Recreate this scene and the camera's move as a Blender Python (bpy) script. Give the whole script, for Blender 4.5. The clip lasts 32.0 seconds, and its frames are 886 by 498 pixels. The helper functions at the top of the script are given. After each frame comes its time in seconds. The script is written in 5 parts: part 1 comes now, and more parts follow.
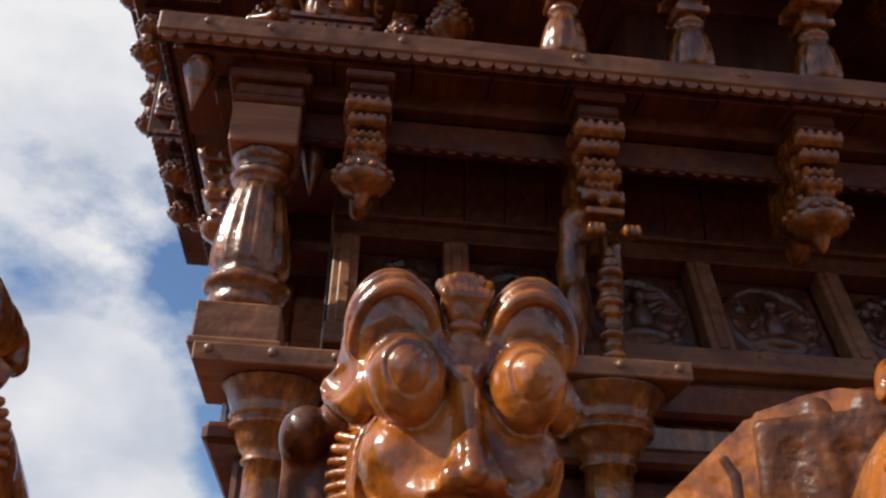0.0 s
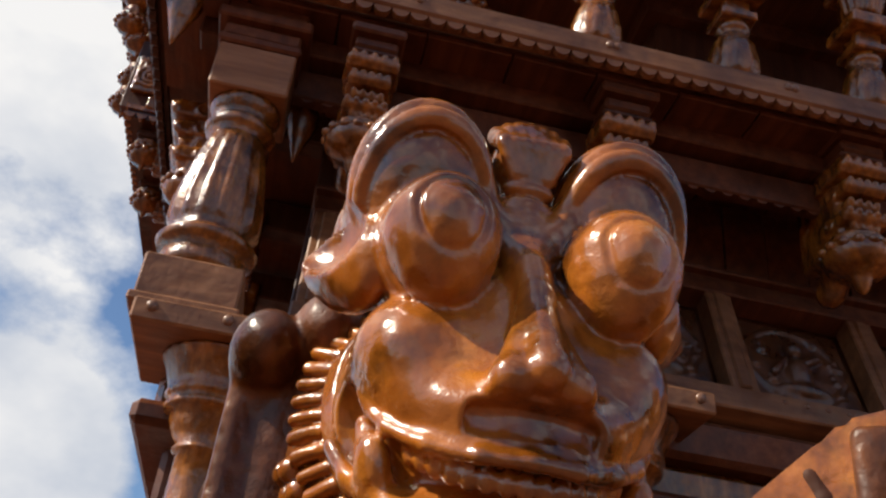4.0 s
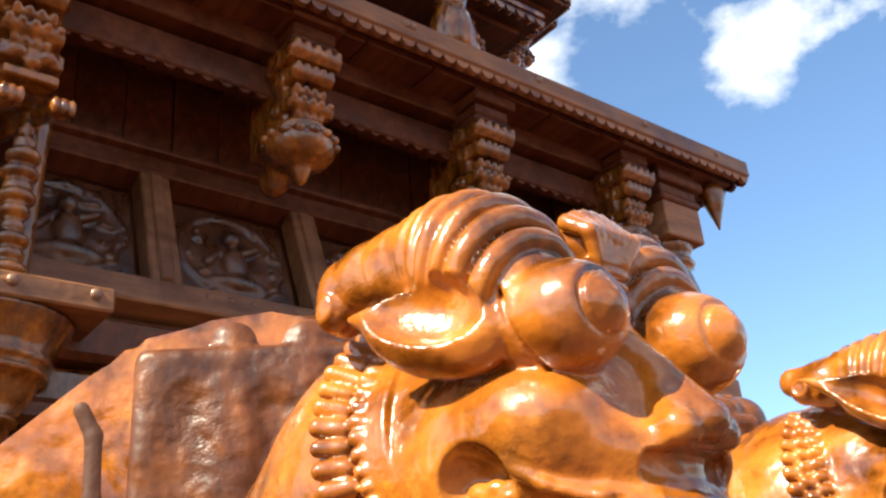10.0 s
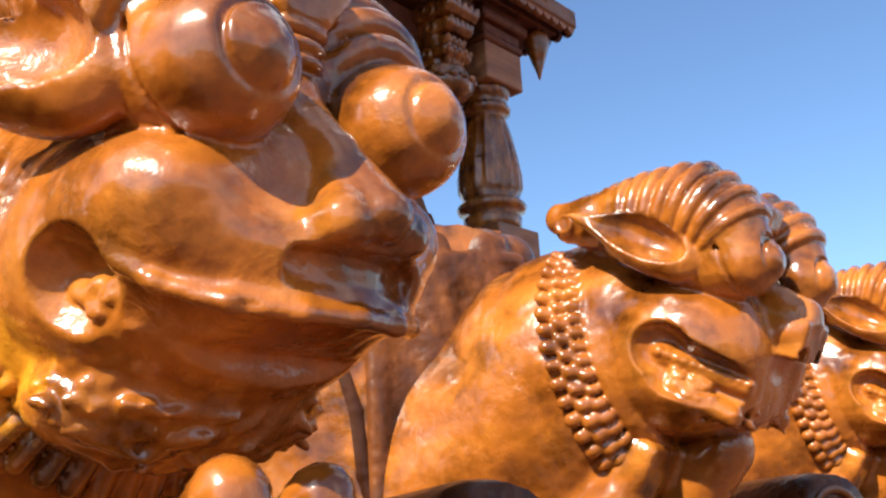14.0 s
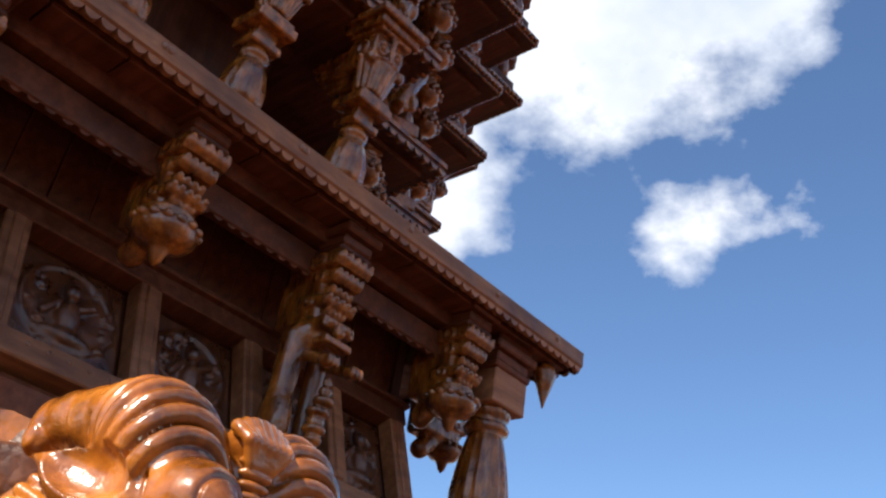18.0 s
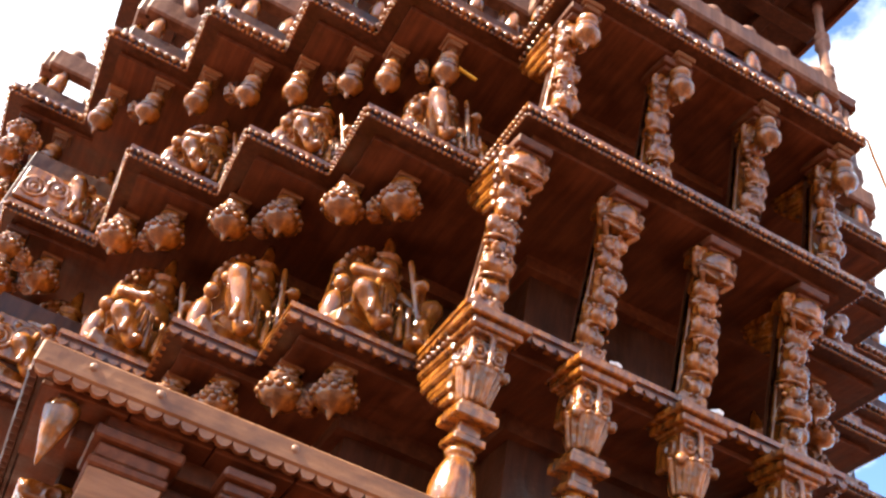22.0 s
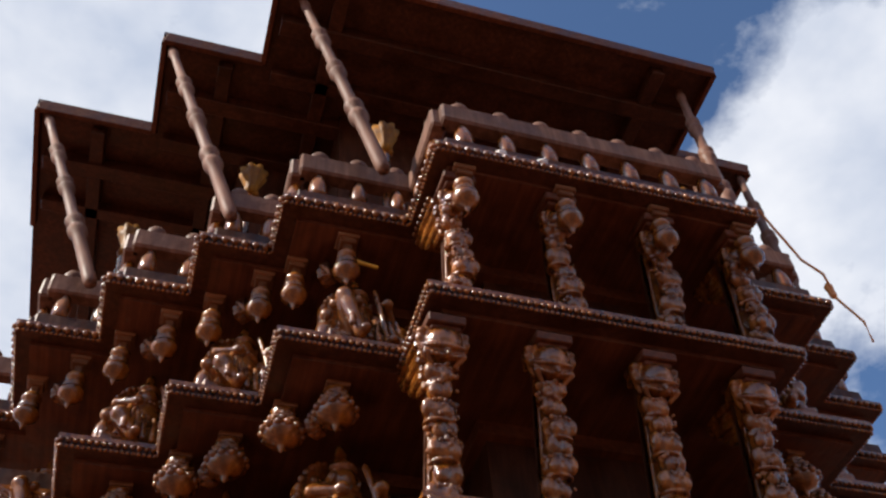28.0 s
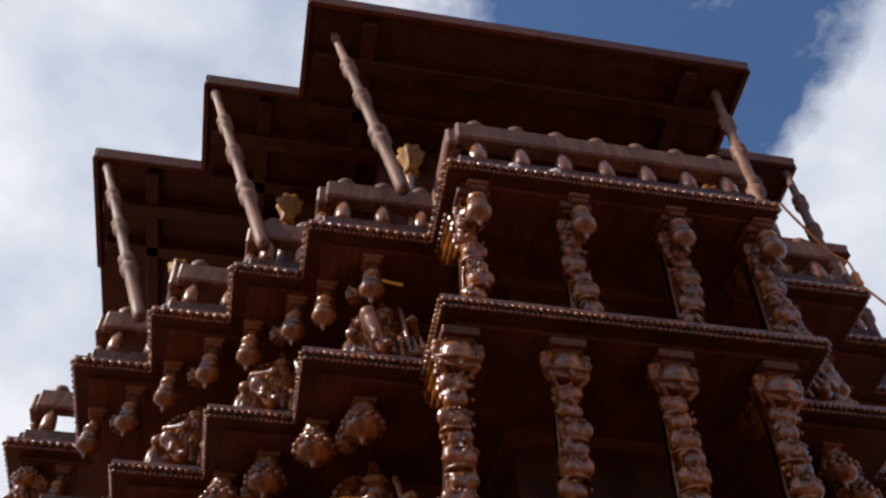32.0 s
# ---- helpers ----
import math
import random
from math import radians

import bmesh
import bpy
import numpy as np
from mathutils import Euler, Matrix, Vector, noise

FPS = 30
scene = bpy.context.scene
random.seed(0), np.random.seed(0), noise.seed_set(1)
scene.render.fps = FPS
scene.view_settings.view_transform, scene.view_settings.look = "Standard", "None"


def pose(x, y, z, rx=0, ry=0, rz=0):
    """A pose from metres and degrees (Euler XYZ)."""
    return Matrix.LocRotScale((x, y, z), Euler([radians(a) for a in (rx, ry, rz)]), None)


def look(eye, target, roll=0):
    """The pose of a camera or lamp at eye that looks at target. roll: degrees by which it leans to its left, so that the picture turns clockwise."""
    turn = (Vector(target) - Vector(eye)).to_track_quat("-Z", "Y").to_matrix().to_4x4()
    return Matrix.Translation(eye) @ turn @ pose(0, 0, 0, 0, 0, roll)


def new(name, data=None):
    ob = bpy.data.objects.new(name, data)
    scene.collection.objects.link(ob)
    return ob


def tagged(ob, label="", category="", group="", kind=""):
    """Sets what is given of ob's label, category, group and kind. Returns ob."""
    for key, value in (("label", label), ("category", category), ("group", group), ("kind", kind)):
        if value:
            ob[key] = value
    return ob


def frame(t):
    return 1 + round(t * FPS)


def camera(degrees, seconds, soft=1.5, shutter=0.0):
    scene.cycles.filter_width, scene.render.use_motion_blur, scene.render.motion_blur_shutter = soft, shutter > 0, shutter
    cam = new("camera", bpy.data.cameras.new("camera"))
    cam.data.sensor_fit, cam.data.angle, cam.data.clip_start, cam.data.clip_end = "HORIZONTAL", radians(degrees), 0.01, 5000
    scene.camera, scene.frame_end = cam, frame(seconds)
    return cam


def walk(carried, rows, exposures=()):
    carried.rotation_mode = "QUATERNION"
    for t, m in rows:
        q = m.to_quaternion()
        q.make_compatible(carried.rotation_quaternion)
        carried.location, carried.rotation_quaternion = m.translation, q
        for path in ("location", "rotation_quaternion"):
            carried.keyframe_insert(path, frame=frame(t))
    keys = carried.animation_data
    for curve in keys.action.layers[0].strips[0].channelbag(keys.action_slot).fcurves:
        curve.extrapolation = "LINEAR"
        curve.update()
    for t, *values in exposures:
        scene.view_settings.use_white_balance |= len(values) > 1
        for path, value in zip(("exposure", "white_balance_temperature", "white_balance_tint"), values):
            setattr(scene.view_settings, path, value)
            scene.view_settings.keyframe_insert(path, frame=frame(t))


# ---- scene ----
cam = camera(50.6, 32.0, soft=2.4)
PATH = [
    (0, (-1.6692, 0.0433, 1.498), (-1.4821, 1.7981, 2.4392), 1.69),
    (0.5, (-1.7327, 0.0856, 1.5153), (-1.4793, 1.8642, 2.3942), 2.05),
    (1, (-1.7459, 0.1455, 1.4988), (-1.4434, 1.929, 2.3519), 2.47),
    (1.5, (-1.7104, 0.2542, 1.4686), (-1.3967, 2.04, 2.3128), 2.78),
    (2, (-1.6667, 0.3846, 1.4269), (-1.3696, 2.1532, 2.3122), 4.20),
    (2.5, (-1.6436, 0.4974, 1.4305), (-1.3478, 2.2471, 2.3531), 6.56),
    (3, (-1.6377, 0.5742, 1.468), (-1.3485, 2.3021, 2.4327), 7.95),
    (3.5, (-1.6593, 0.5709, 1.4888), (-1.3978, 2.2719, 2.5076), 8.11),
    (5.5, (-1.6971, 0.6659, 1.4945), (-1.5014, 2.306, 2.6222), 1.83),
    (6, (-1.6771, 0.6956, 1.5523), (-1.4524, 2.4004, 2.5736), -0.25),
    (6.5, (-1.6732, 0.6922, 1.589), (-1.4142, 2.4121, 2.5764), -0.99),
    (7, (-1.6691, 0.6882, 1.5971), (-1.3717, 2.3975, 2.5921), -0.84),
    (7.5, (-1.6569, 0.6867, 1.6037), (-1.3157, 2.3829, 2.6071), -0.29),
    (8, (-1.6061, 0.6556, 1.5821), (-1.118, 2.3089, 2.5962), 0.16),
    (8.5, (-1.5314, 0.5952, 1.6081), (-0.8701, 2.2077, 2.5892), -0.50),
    (9, (-1.454, 0.5771, 1.6382), (-0.5747, 2.1083, 2.5775), -2.34),
    (9.5, (-1.3427, 0.6177, 1.659), (-0.3136, 2.0787, 2.5571), -3.61),
    (10, (-1.2507, 0.6638, 1.6761), (-0.0988, 2.0608, 2.5254), -4.81),
    (10.5, (-1.1969, 0.704, 1.6831), (0.0269, 2.0665, 2.4869), -5.17),
    (11, (-1.157, 0.7369, 1.6917), (0.1025, 2.096, 2.4446), -4.74),
    (11.5, (-1.1374, 0.7519, 1.6971), (0.1422, 2.115, 2.4075), -4.23),
    (12, (-1.1, 0.7608, 1.701), (0.2221, 2.1112, 2.3555), -3.99),
    (12.5, (-1.0642, 0.7577, 1.7032), (0.3007, 2.0821, 2.322), -3.90),
    (13, (-1.038, 0.7442, 1.7032), (0.3683, 2.0389, 2.2915), -3.74),
    (13.5, (-1.0217, 0.7393, 1.692), (0.4146, 2.0144, 2.2496), -3.35),
    (14, (-0.9976, 0.7324, 1.6819), (0.4679, 1.9871, 2.2091), -3.09),
    (14.5, (-0.9788, 0.7136, 1.681), (0.5181, 1.9378, 2.1916), -3.13),
    (15, (-0.9643, 0.6822, 1.6747), (0.5786, 1.8548, 2.1691), -2.98),
    (15.5, (-0.9487, 0.6468, 1.6697), (0.6393, 1.7683, 2.1392), -3.00),
    (17.5, (-1.1465, 0.4069, 1.634), (0.3342, 1.4998, 2.417), 2.37),
    (18, (-1.2729, 0.2814, 1.7101), (-0.0499, 1.4812, 2.7419), 9.23),
    (18.5, (-1.5677, 0.1741, 1.8716), (-0.5729, 1.4606, 3.0357), 14.47),
    (19, (-1.8411, 0.122, 2.0161), (-1.0315, 1.4644, 3.2581), 18.15),
    (19.5, (-1.9764, 0.1018, 2.0899), (-1.2594, 1.4769, 3.3528), 19.76),
    (20, (-2.0626, 0.0761, 2.1394), (-1.4299, 1.463, 3.434), 20.09),
    (20.5, (-2.1104, 0.0336, 2.1793), (-1.5286, 1.425, 3.4929), 19.34),
    (21, (-2.1412, -0.0141, 2.2051), (-1.5973, 1.3846, 3.5271), 17.75),
    (21.5, (-2.1496, -0.045, 2.2218), (-1.6343, 1.3448, 3.5646), 15.16),
    (22, (-2.1661, -0.0711, 2.2323), (-1.6893, 1.3196, 3.5882), 12.64),
    (22.5, (-2.1649, -0.0718, 2.2169), (-1.7409, 1.3181, 3.5911), 12.07),
    (23, (-2.1883, -0.0855, 2.2289), (-1.7974, 1.284, 3.6332), 11.28),
    (23.5, (-2.1928, -0.1082, 2.2371), (-1.8272, 1.2306, 3.6772), 10.52),
    (24, (-2.1771, -0.1254, 2.2506), (-1.8314, 1.1836, 3.7226), 9.09),
    (24.5, (-2.1626, -0.148, 2.2606), (-1.8314, 1.1242, 3.7679), 7.42),
    (25, (-2.1319, -0.1696, 2.2752), (-1.8117, 1.0645, 3.8162), 5.68),
    (25.5, (-2.1156, -0.1804, 2.282), (-1.7895, 1.0248, 3.8444), 4.18),
    (27.5, (-2.0425, -0.2658, 2.343), (-1.6098, 0.8956, 3.9127), -5.18),
    (28, (-2.0307, -0.2759, 2.3444), (-1.5751, 0.8713, 3.918), -6.58),
    (28.5, (-2.0132, -0.2854, 2.337), (-1.5463, 0.8557, 3.9118), -6.90),
    (29, (-1.993, -0.2804, 2.3387), (-1.5161, 0.8605, 3.9106), -6.73),
    (29.5, (-1.9768, -0.2878, 2.3298), (-1.5106, 0.8564, 3.9026), -6.51),
    (30, (-1.9446, -0.3554, 2.2757), (-1.5401, 0.8047, 3.8539), -6.74),
    (30.5, (-1.8757, -0.3873, 2.2246), (-1.5458, 0.7797, 3.815), -6.44),
    (31, (-1.8076, -0.397, 2.2254), (-1.5381, 0.7806, 3.8193), -4.61),
    (31.5, (-1.7477, -0.4111, 2.1947), (-1.4925, 0.7568, 3.798), -3.96),
    (32, (-1.6981, -0.4395, 2.1901), (-1.4242, 0.7198, 3.7966), -3.77),
]
EXPOSURE = [(0.0, 0.37, 6680, 10.0), (1.0, 0.58, 6800, 9.8), (2.5, 0.64, 6850, 9.6), (3.5, 0.54, 6850, 9.4), (6.0, 0.34, 6800, 9.0), (7.3, 0.34, 6850, 8.0), (8.0, 1.15, 7120, 5.9), (8.8, 2.0, 7300, 4.6), (9.5, 1.85, 7300, 4.0), (11.0, 1.3, 6700, 8.0), (15.5, 1.15, 6600, 9.0), (18.0, 1.0, 6532, 9.7), (19.2, 1.1, 6500, 10.0), (20.2, 2.38, 6950, 7.0), (22.0, 2.42, 6950, 7.0), (23.5, 1.92, 6600, 10.0), (25.5, 0.94, 6553, 10.2), (28.0, 0.60, 6494, 10.5), (30.0, 0.57, 6447, 10.8), (32.0, 0.43, 6400, 11.0)]
walk(cam, [(t, look(eye, target, roll)) for t, eye, target, roll in PATH], EXPOSURE)

# ---- light ----
SUN = Vector((-0.735, -0.07, 0.655)).normalized()
world = bpy.data.worlds.new("sky")
scene.world = world
world.use_nodes = True
wt = world.node_tree
wt.nodes.clear()
w_out = wt.nodes.new("ShaderNodeOutputWorld")
w_bg = wt.nodes.new("ShaderNodeBackground")
w_sky = wt.nodes.new("ShaderNodeTexSky")
w_sky.sky_type, w_sky.sun_disc = "NISHITA", False
w_sky.sun_elevation = math.asin(SUN.z)
w_sky.sun_rotation = math.atan2(SUN.x, SUN.y)
w_sky.ozone_density = 5.0
w_co = wt.nodes.new("ShaderNodeTexCoord")
w_map = wt.nodes.new("ShaderNodeMapping")
w_map.inputs["Location"].default_value = (0.35, 0.2, 0.0)
w_map.inputs["Scale"].default_value = (1.0, 1.0, 1.5)
w_noise = wt.nodes.new("ShaderNodeTexNoise")
w_noise.inputs["Scale"].default_value, w_noise.inputs["Detail"].default_value = 2.6, 9.0
w_noise.inputs["Roughness"].default_value = 0.56
w_ramp = wt.nodes.new("ShaderNodeValToRGB")
w_ramp.color_ramp.elements[0].position, w_ramp.color_ramp.elements[1].position = 0.48, 0.57
w_n2 = wt.nodes.new("ShaderNodeTexNoise")
w_n2.inputs["Scale"].default_value, w_n2.inputs["Detail"].default_value = 5.0, 5.0
w_cl = wt.nodes.new("ShaderNodeValToRGB")
w_cl.color_ramp.elements[0].position, w_cl.color_ramp.elements[0].color = 0.35, (4.0, 4.5, 5.5, 1)
w_cl.color_ramp.elements[1].position, w_cl.color_ramp.elements[1].color = 0.65, (7.0, 7.1, 7.4, 1)
w_mix = wt.nodes.new("ShaderNodeMix")
w_mix.data_type = "RGBA"
wt.links.new(w_co.outputs["Generated"], w_map.inputs["Vector"])
wt.links.new(w_map.outputs["Vector"], w_noise.inputs["Vector"])
wt.links.new(w_map.outputs["Vector"], w_n2.inputs["Vector"])
w_total = w_noise.outputs["Fac"]
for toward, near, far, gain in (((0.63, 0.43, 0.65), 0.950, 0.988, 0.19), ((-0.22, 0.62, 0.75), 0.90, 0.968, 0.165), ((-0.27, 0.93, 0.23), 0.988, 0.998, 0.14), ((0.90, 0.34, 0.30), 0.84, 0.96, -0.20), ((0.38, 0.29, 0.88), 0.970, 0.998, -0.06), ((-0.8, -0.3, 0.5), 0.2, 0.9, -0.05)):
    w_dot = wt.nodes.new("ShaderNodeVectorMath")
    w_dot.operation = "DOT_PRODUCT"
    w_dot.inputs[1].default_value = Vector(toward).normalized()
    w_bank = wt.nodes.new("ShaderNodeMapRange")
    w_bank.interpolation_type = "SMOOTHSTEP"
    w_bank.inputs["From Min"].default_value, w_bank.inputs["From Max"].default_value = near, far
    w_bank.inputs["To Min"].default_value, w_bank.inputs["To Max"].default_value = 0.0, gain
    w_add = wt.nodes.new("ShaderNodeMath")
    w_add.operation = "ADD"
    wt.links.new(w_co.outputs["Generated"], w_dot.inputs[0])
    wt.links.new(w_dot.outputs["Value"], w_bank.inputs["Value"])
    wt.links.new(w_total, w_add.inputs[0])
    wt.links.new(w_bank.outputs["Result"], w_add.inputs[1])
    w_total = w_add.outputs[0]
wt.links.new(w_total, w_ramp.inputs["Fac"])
wt.links.new(w_n2.outputs["Fac"], w_cl.inputs["Fac"])
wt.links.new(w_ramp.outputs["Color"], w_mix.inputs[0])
w_tint = wt.nodes.new("ShaderNodeMix")
w_tint.data_type, w_tint.blend_type = "RGBA", "MULTIPLY"
w_tint.inputs[0].default_value, w_tint.inputs[7].default_value = 1.0, (0.94, 1.0, 1.05, 1)
wt.links.new(w_sky.outputs["Color"], w_tint.inputs[6])
wt.links.new(w_tint.outputs[2], w_mix.inputs[6])
wt.links.new(w_cl.outputs["Color"], w_mix.inputs[7])
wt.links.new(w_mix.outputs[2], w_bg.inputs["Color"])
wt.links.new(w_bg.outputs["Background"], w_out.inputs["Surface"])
w_bg.inputs["Strength"].default_value = 0.092
sun = new("sun", bpy.data.lights.new("sun", "SUN"))
sun.data.energy, sun.data.angle, sun.data.color = 5.0, radians(0.5), (1.0, 0.91, 0.78)
sun.matrix_world = look(SUN * 40, (0, 0, 0))

# ---- materials ----
def material(name):
    m = bpy.data.materials.new(name)
    m.use_nodes = True
    nt = m.node_tree
    return m, nt, nt.nodes["Principled BSDF"]


def ramp(nt, fac, stops):
    r = nt.nodes.new("ShaderNodeValToRGB")
    while len(r.color_ramp.elements) < len(stops):
        r.color_ramp.elements.new(0.5)
    for e, (p, c) in zip(r.color_ramp.elements, stops):
        e.position, e.color = p, (*c, 1)
    nt.links.new(fac, r.inputs["Fac"])
    return r.outputs["Color"]


def noise_tex(nt, scale, detail=4.0, rough=0.55, stretch=(1, 1, 1)):
    co = nt.nodes.new("ShaderNodeTexCoord")
    mp = nt.nodes.new("ShaderNodeMapping")
    mp.inputs["Scale"].default_value = stretch
    n = nt.nodes.new("ShaderNodeTexNoise")
    n.inputs["Scale"].default_value, n.inputs["Detail"].default_value, n.inputs["Roughness"].default_value = scale, detail, rough
    nt.links.new(co.outputs["Object"], mp.inputs["Vector"])
    nt.links.new(mp.outputs["Vector"], n.inputs["Vector"])
    return n.outputs["Fac"]


def wood(name, dark, mid, light, rough=0.3, coat=0.6, stretch=(1, 1, 0.12), bump=0.25, grime=0.6, drip=90.0, cloud=4.5, spec=0.5):
    """Varnished carved wood: grain along one axis, cloudy stain, dark soaked patches and a wet, uneven gloss."""
    m, nt, b = material(name)
    grain = noise_tex(nt, 26.0, 6.0, 0.6, stretch)
    stain = noise_tex(nt, cloud, 6.0, 0.62)
    fine = noise_tex(nt, drip, 3.0, 0.6)
    col = ramp(nt, grain, [(0.28, dark), (0.5, mid), (0.72, light)])
    dirt = ramp(nt, stain, [(0.36, (grime, grime * 0.93, grime * 0.85)), (0.56, (1, 1, 1))])
    mul = nt.nodes.new("ShaderNodeMix")
    mul.data_type, mul.blend_type = "RGBA", "MULTIPLY"
    mul.inputs[0].default_value = 1.0
    nt.links.new(col, mul.inputs[6])
    nt.links.new(dirt, mul.inputs[7])
    var = nt.nodes.new("ShaderNodeObjectInfo")
    hsv = nt.nodes.new("ShaderNodeHueSaturation")
    mr = nt.nodes.new("ShaderNodeMapRange")
    mr.inputs["To Min"].default_value, mr.inputs["To Max"].default_value = 0.82, 1.15
    nt.links.new(var.outputs["Random"], mr.inputs["Value"])
    nt.links.new(mr.outputs["Result"], hsv.inputs["Value"])
    nt.links.new(mul.outputs[2], hsv.inputs["Color"])
    nt.links.new(hsv.outputs["Color"], b.inputs["Base Color"])
    rr = nt.nodes.new("ShaderNodeMapRange")
    rr.inputs["From Min"].default_value, rr.inputs["From Max"].default_value = 0.35, 0.65
    rr.inputs["To Min"].default_value, rr.inputs["To Max"].default_value = rough * 0.65, rough * 1.5
    nt.links.new(stain, rr.inputs["Value"])
    nt.links.new(rr.outputs["Result"], b.inputs["Roughness"])
    b.inputs["Specular IOR Level"].default_value = spec
    b.inputs["Coat Weight"].default_value, b.inputs["Coat Roughness"].default_value = coat, 0.025
    add = nt.nodes.new("ShaderNodeMath")
    add.operation = "MULTIPLY_ADD"
    add.inputs[1].default_value = 0.6
    nt.links.new(grain, add.inputs[0])
    nt.links.new(fine, add.inputs[2])
    bp = nt.nodes.new("ShaderNodeBump")
    patch = noise_tex(nt, cloud * 1.3, 3.0, 0.5)
    pm = nt.nodes.new("ShaderNodeMapRange")
    pm.inputs["From Min"].default_value, pm.inputs["From Max"].default_value = 0.38, 0.68
    pm.inputs["To Min"].default_value, pm.inputs["To Max"].default_value = bump * 0.15, bump
    nt.links.new(patch, pm.inputs["Value"])
    nt.links.new(pm.outputs["Result"], bp.inputs["Strength"])
    bp.inputs["Strength"].default_value, bp.inputs["Distance"].default_value = bump, 0.006
    nt.links.new(add.outputs[0], bp.inputs["Height"])
    dent = nt.nodes.new("ShaderNodeBump")
    dent.inputs["Strength"].default_value, dent.inputs["Distance"].default_value = min(1.0, bump), 0.018
    nt.links.new(noise_tex(nt, 15.0, 2.0, 0.5), dent.inputs["Height"])
    nt.links.new(dent.outputs["Normal"], bp.inputs["Normal"])
    nt.links.new(bp.outputs["Normal"], b.inputs["Normal"])
    drops = nt.nodes.new("ShaderNodeBump")
    drops.inputs["Strength"].default_value, drops.inputs["Distance"].default_value = min(1.0, 0.5 * bump), 0.003
    nt.links.new(noise_tex(nt, drip * 2.6, 2.0, 0.5), drops.inputs["Height"])
    nt.links.new(bp.outputs["Normal"], drops.inputs["Normal"])
    nt.links.new(drops.outputs["Normal"], b.inputs["Coat Normal"])
    return m


BEAST = wood("varnished beast wood", (0.190, 0.052, 0.007), (0.360, 0.107, 0.012), (0.52, 0.185, 0.026), 0.21, 0.5, (0.5, 0.22, 0.5), 0.55, 0.22, 46.0, 9.0, 0.55)
BEAST_DAB = BEAST.copy()
BEAST_DAB.name = "varnished beast wood with yellow powder"
nt_k = BEAST_DAB.node_tree
b_k = nt_k.nodes["Principled BSDF"]
k_co, k_far = nt_k.nodes.new("ShaderNodeTexCoord"), nt_k.nodes.new("ShaderNodeVectorMath")
k_far.operation, k_far.inputs[1].default_value = "DISTANCE", (-0.125, 0.215, -0.185)
k_sum, k_mix = nt_k.nodes.new("ShaderNodeMath"), nt_k.nodes.new("ShaderNodeMix")
k_sum.operation, k_sum.inputs[1].default_value, k_mix.data_type = "MULTIPLY_ADD", -7.0, "RGBA"
nt_k.links.new(k_co.outputs["Object"], k_far.inputs[0])
nt_k.links.new(k_far.outputs["Value"], k_sum.inputs[0])
nt_k.links.new(noise_tex(nt_k, 38.0, 6.0, 0.7), k_sum.inputs[2])
nt_k.links.new(ramp(nt_k, k_sum.outputs[0], [(0.08, (0, 0, 0)), (0.30, (0.8, 0.8, 0.8))]), k_mix.inputs[0])
nt_k.links.new(b_k.inputs["Base Color"].links[0].from_socket, k_mix.inputs[6])
k_mix.inputs[7].default_value = (0.62, 0.26, 0.015, 1)
nt_k.links.new(k_mix.outputs[2], b_k.inputs["Base Color"])
BOARD = wood("weathered varnished board", (0.040, 0.012, 0.004), (0.105, 0.031, 0.008), (0.20, 0.064, 0.014), 0.36, 0.22, (1, 0.15, 0.5), 0.55, 0.3, 60.0, 7.0, 0.3)
# dark varnish, albedo lowered further to put the recesses' shade into it
DARK = wood("shade-darkened varnished wood", (0.030, 0.0090, 0.0038), (0.055, 0.0170, 0.0066), (0.085, 0.029, 0.012), 0.45, 0.08, spec=0.25)
# albedo raised: the sunlight on the eave's front beam is put into it
BEAM = wood("sunlit-toned beam wood", (0.13, 0.050, 0.021), (0.21, 0.088, 0.037), (0.30, 0.138, 0.062), 0.46, 0.12, (0.12, 1, 1), spec=0.35)
CARVED = wood("glossy carved wood", (0.070, 0.018, 0.0030), (0.190, 0.060, 0.0080), (0.40, 0.140, 0.022), 0.20, 0.42, (1, 1, 0.3), 0.6, 0.5, 110.0, 9.0, 0.55)
PLANK = wood("reddish planks", (0.060, 0.017, 0.007), (0.100, 0.030, 0.012), (0.145, 0.048, 0.019), 0.5, 0.05, (1, 0.08, 1), spec=0.25)
PALE = wood("dusty pale wood", (0.11, 0.052, 0.035), (0.17, 0.084, 0.058), (0.24, 0.13, 0.092), 0.6, 0.03, spec=0.2)
RELIEF = wood("dark carved relief", (0.035, 0.011, 0.004), (0.075, 0.024, 0.008), (0.13, 0.045, 0.015), 0.35, 0.2, (1, 1, 0.4), 0.5, 0.5, 90.0, 8.0)
GOLD = wood("yellow painted wood", (0.13, 0.050, 0.005), (0.22, 0.090, 0.008), (0.32, 0.14, 0.015), 0.6, 0.03, spec=0.15)

IRON, nt_i, b_i = material("painted bolt")
b_i.inputs["Base Color"].default_value, b_i.inputs["Roughness"].default_value = (0.17, 0.085, 0.05, 1), 0.35
ROPE, nt_r, b_r = material("orange cord")
nt_r.links.new(ramp(nt_r, noise_tex(nt_r, 160.0), [(0.3, (0.32, 0.10, 0.02)), (0.7, (0.6, 0.25, 0.06))]), b_r.inputs["Base Color"])
PAPER, nt_p, b_p = material("white paper scrap")
nt_p.links.new(ramp(nt_p, noise_tex(nt_p, 40.0), [(0.3, (0.62, 0.60, 0.56)), (0.7, (0.80, 0.79, 0.76))]), b_p.inputs["Base Color"])
YELLOW, nt_y, b_y = material("yellow paint")
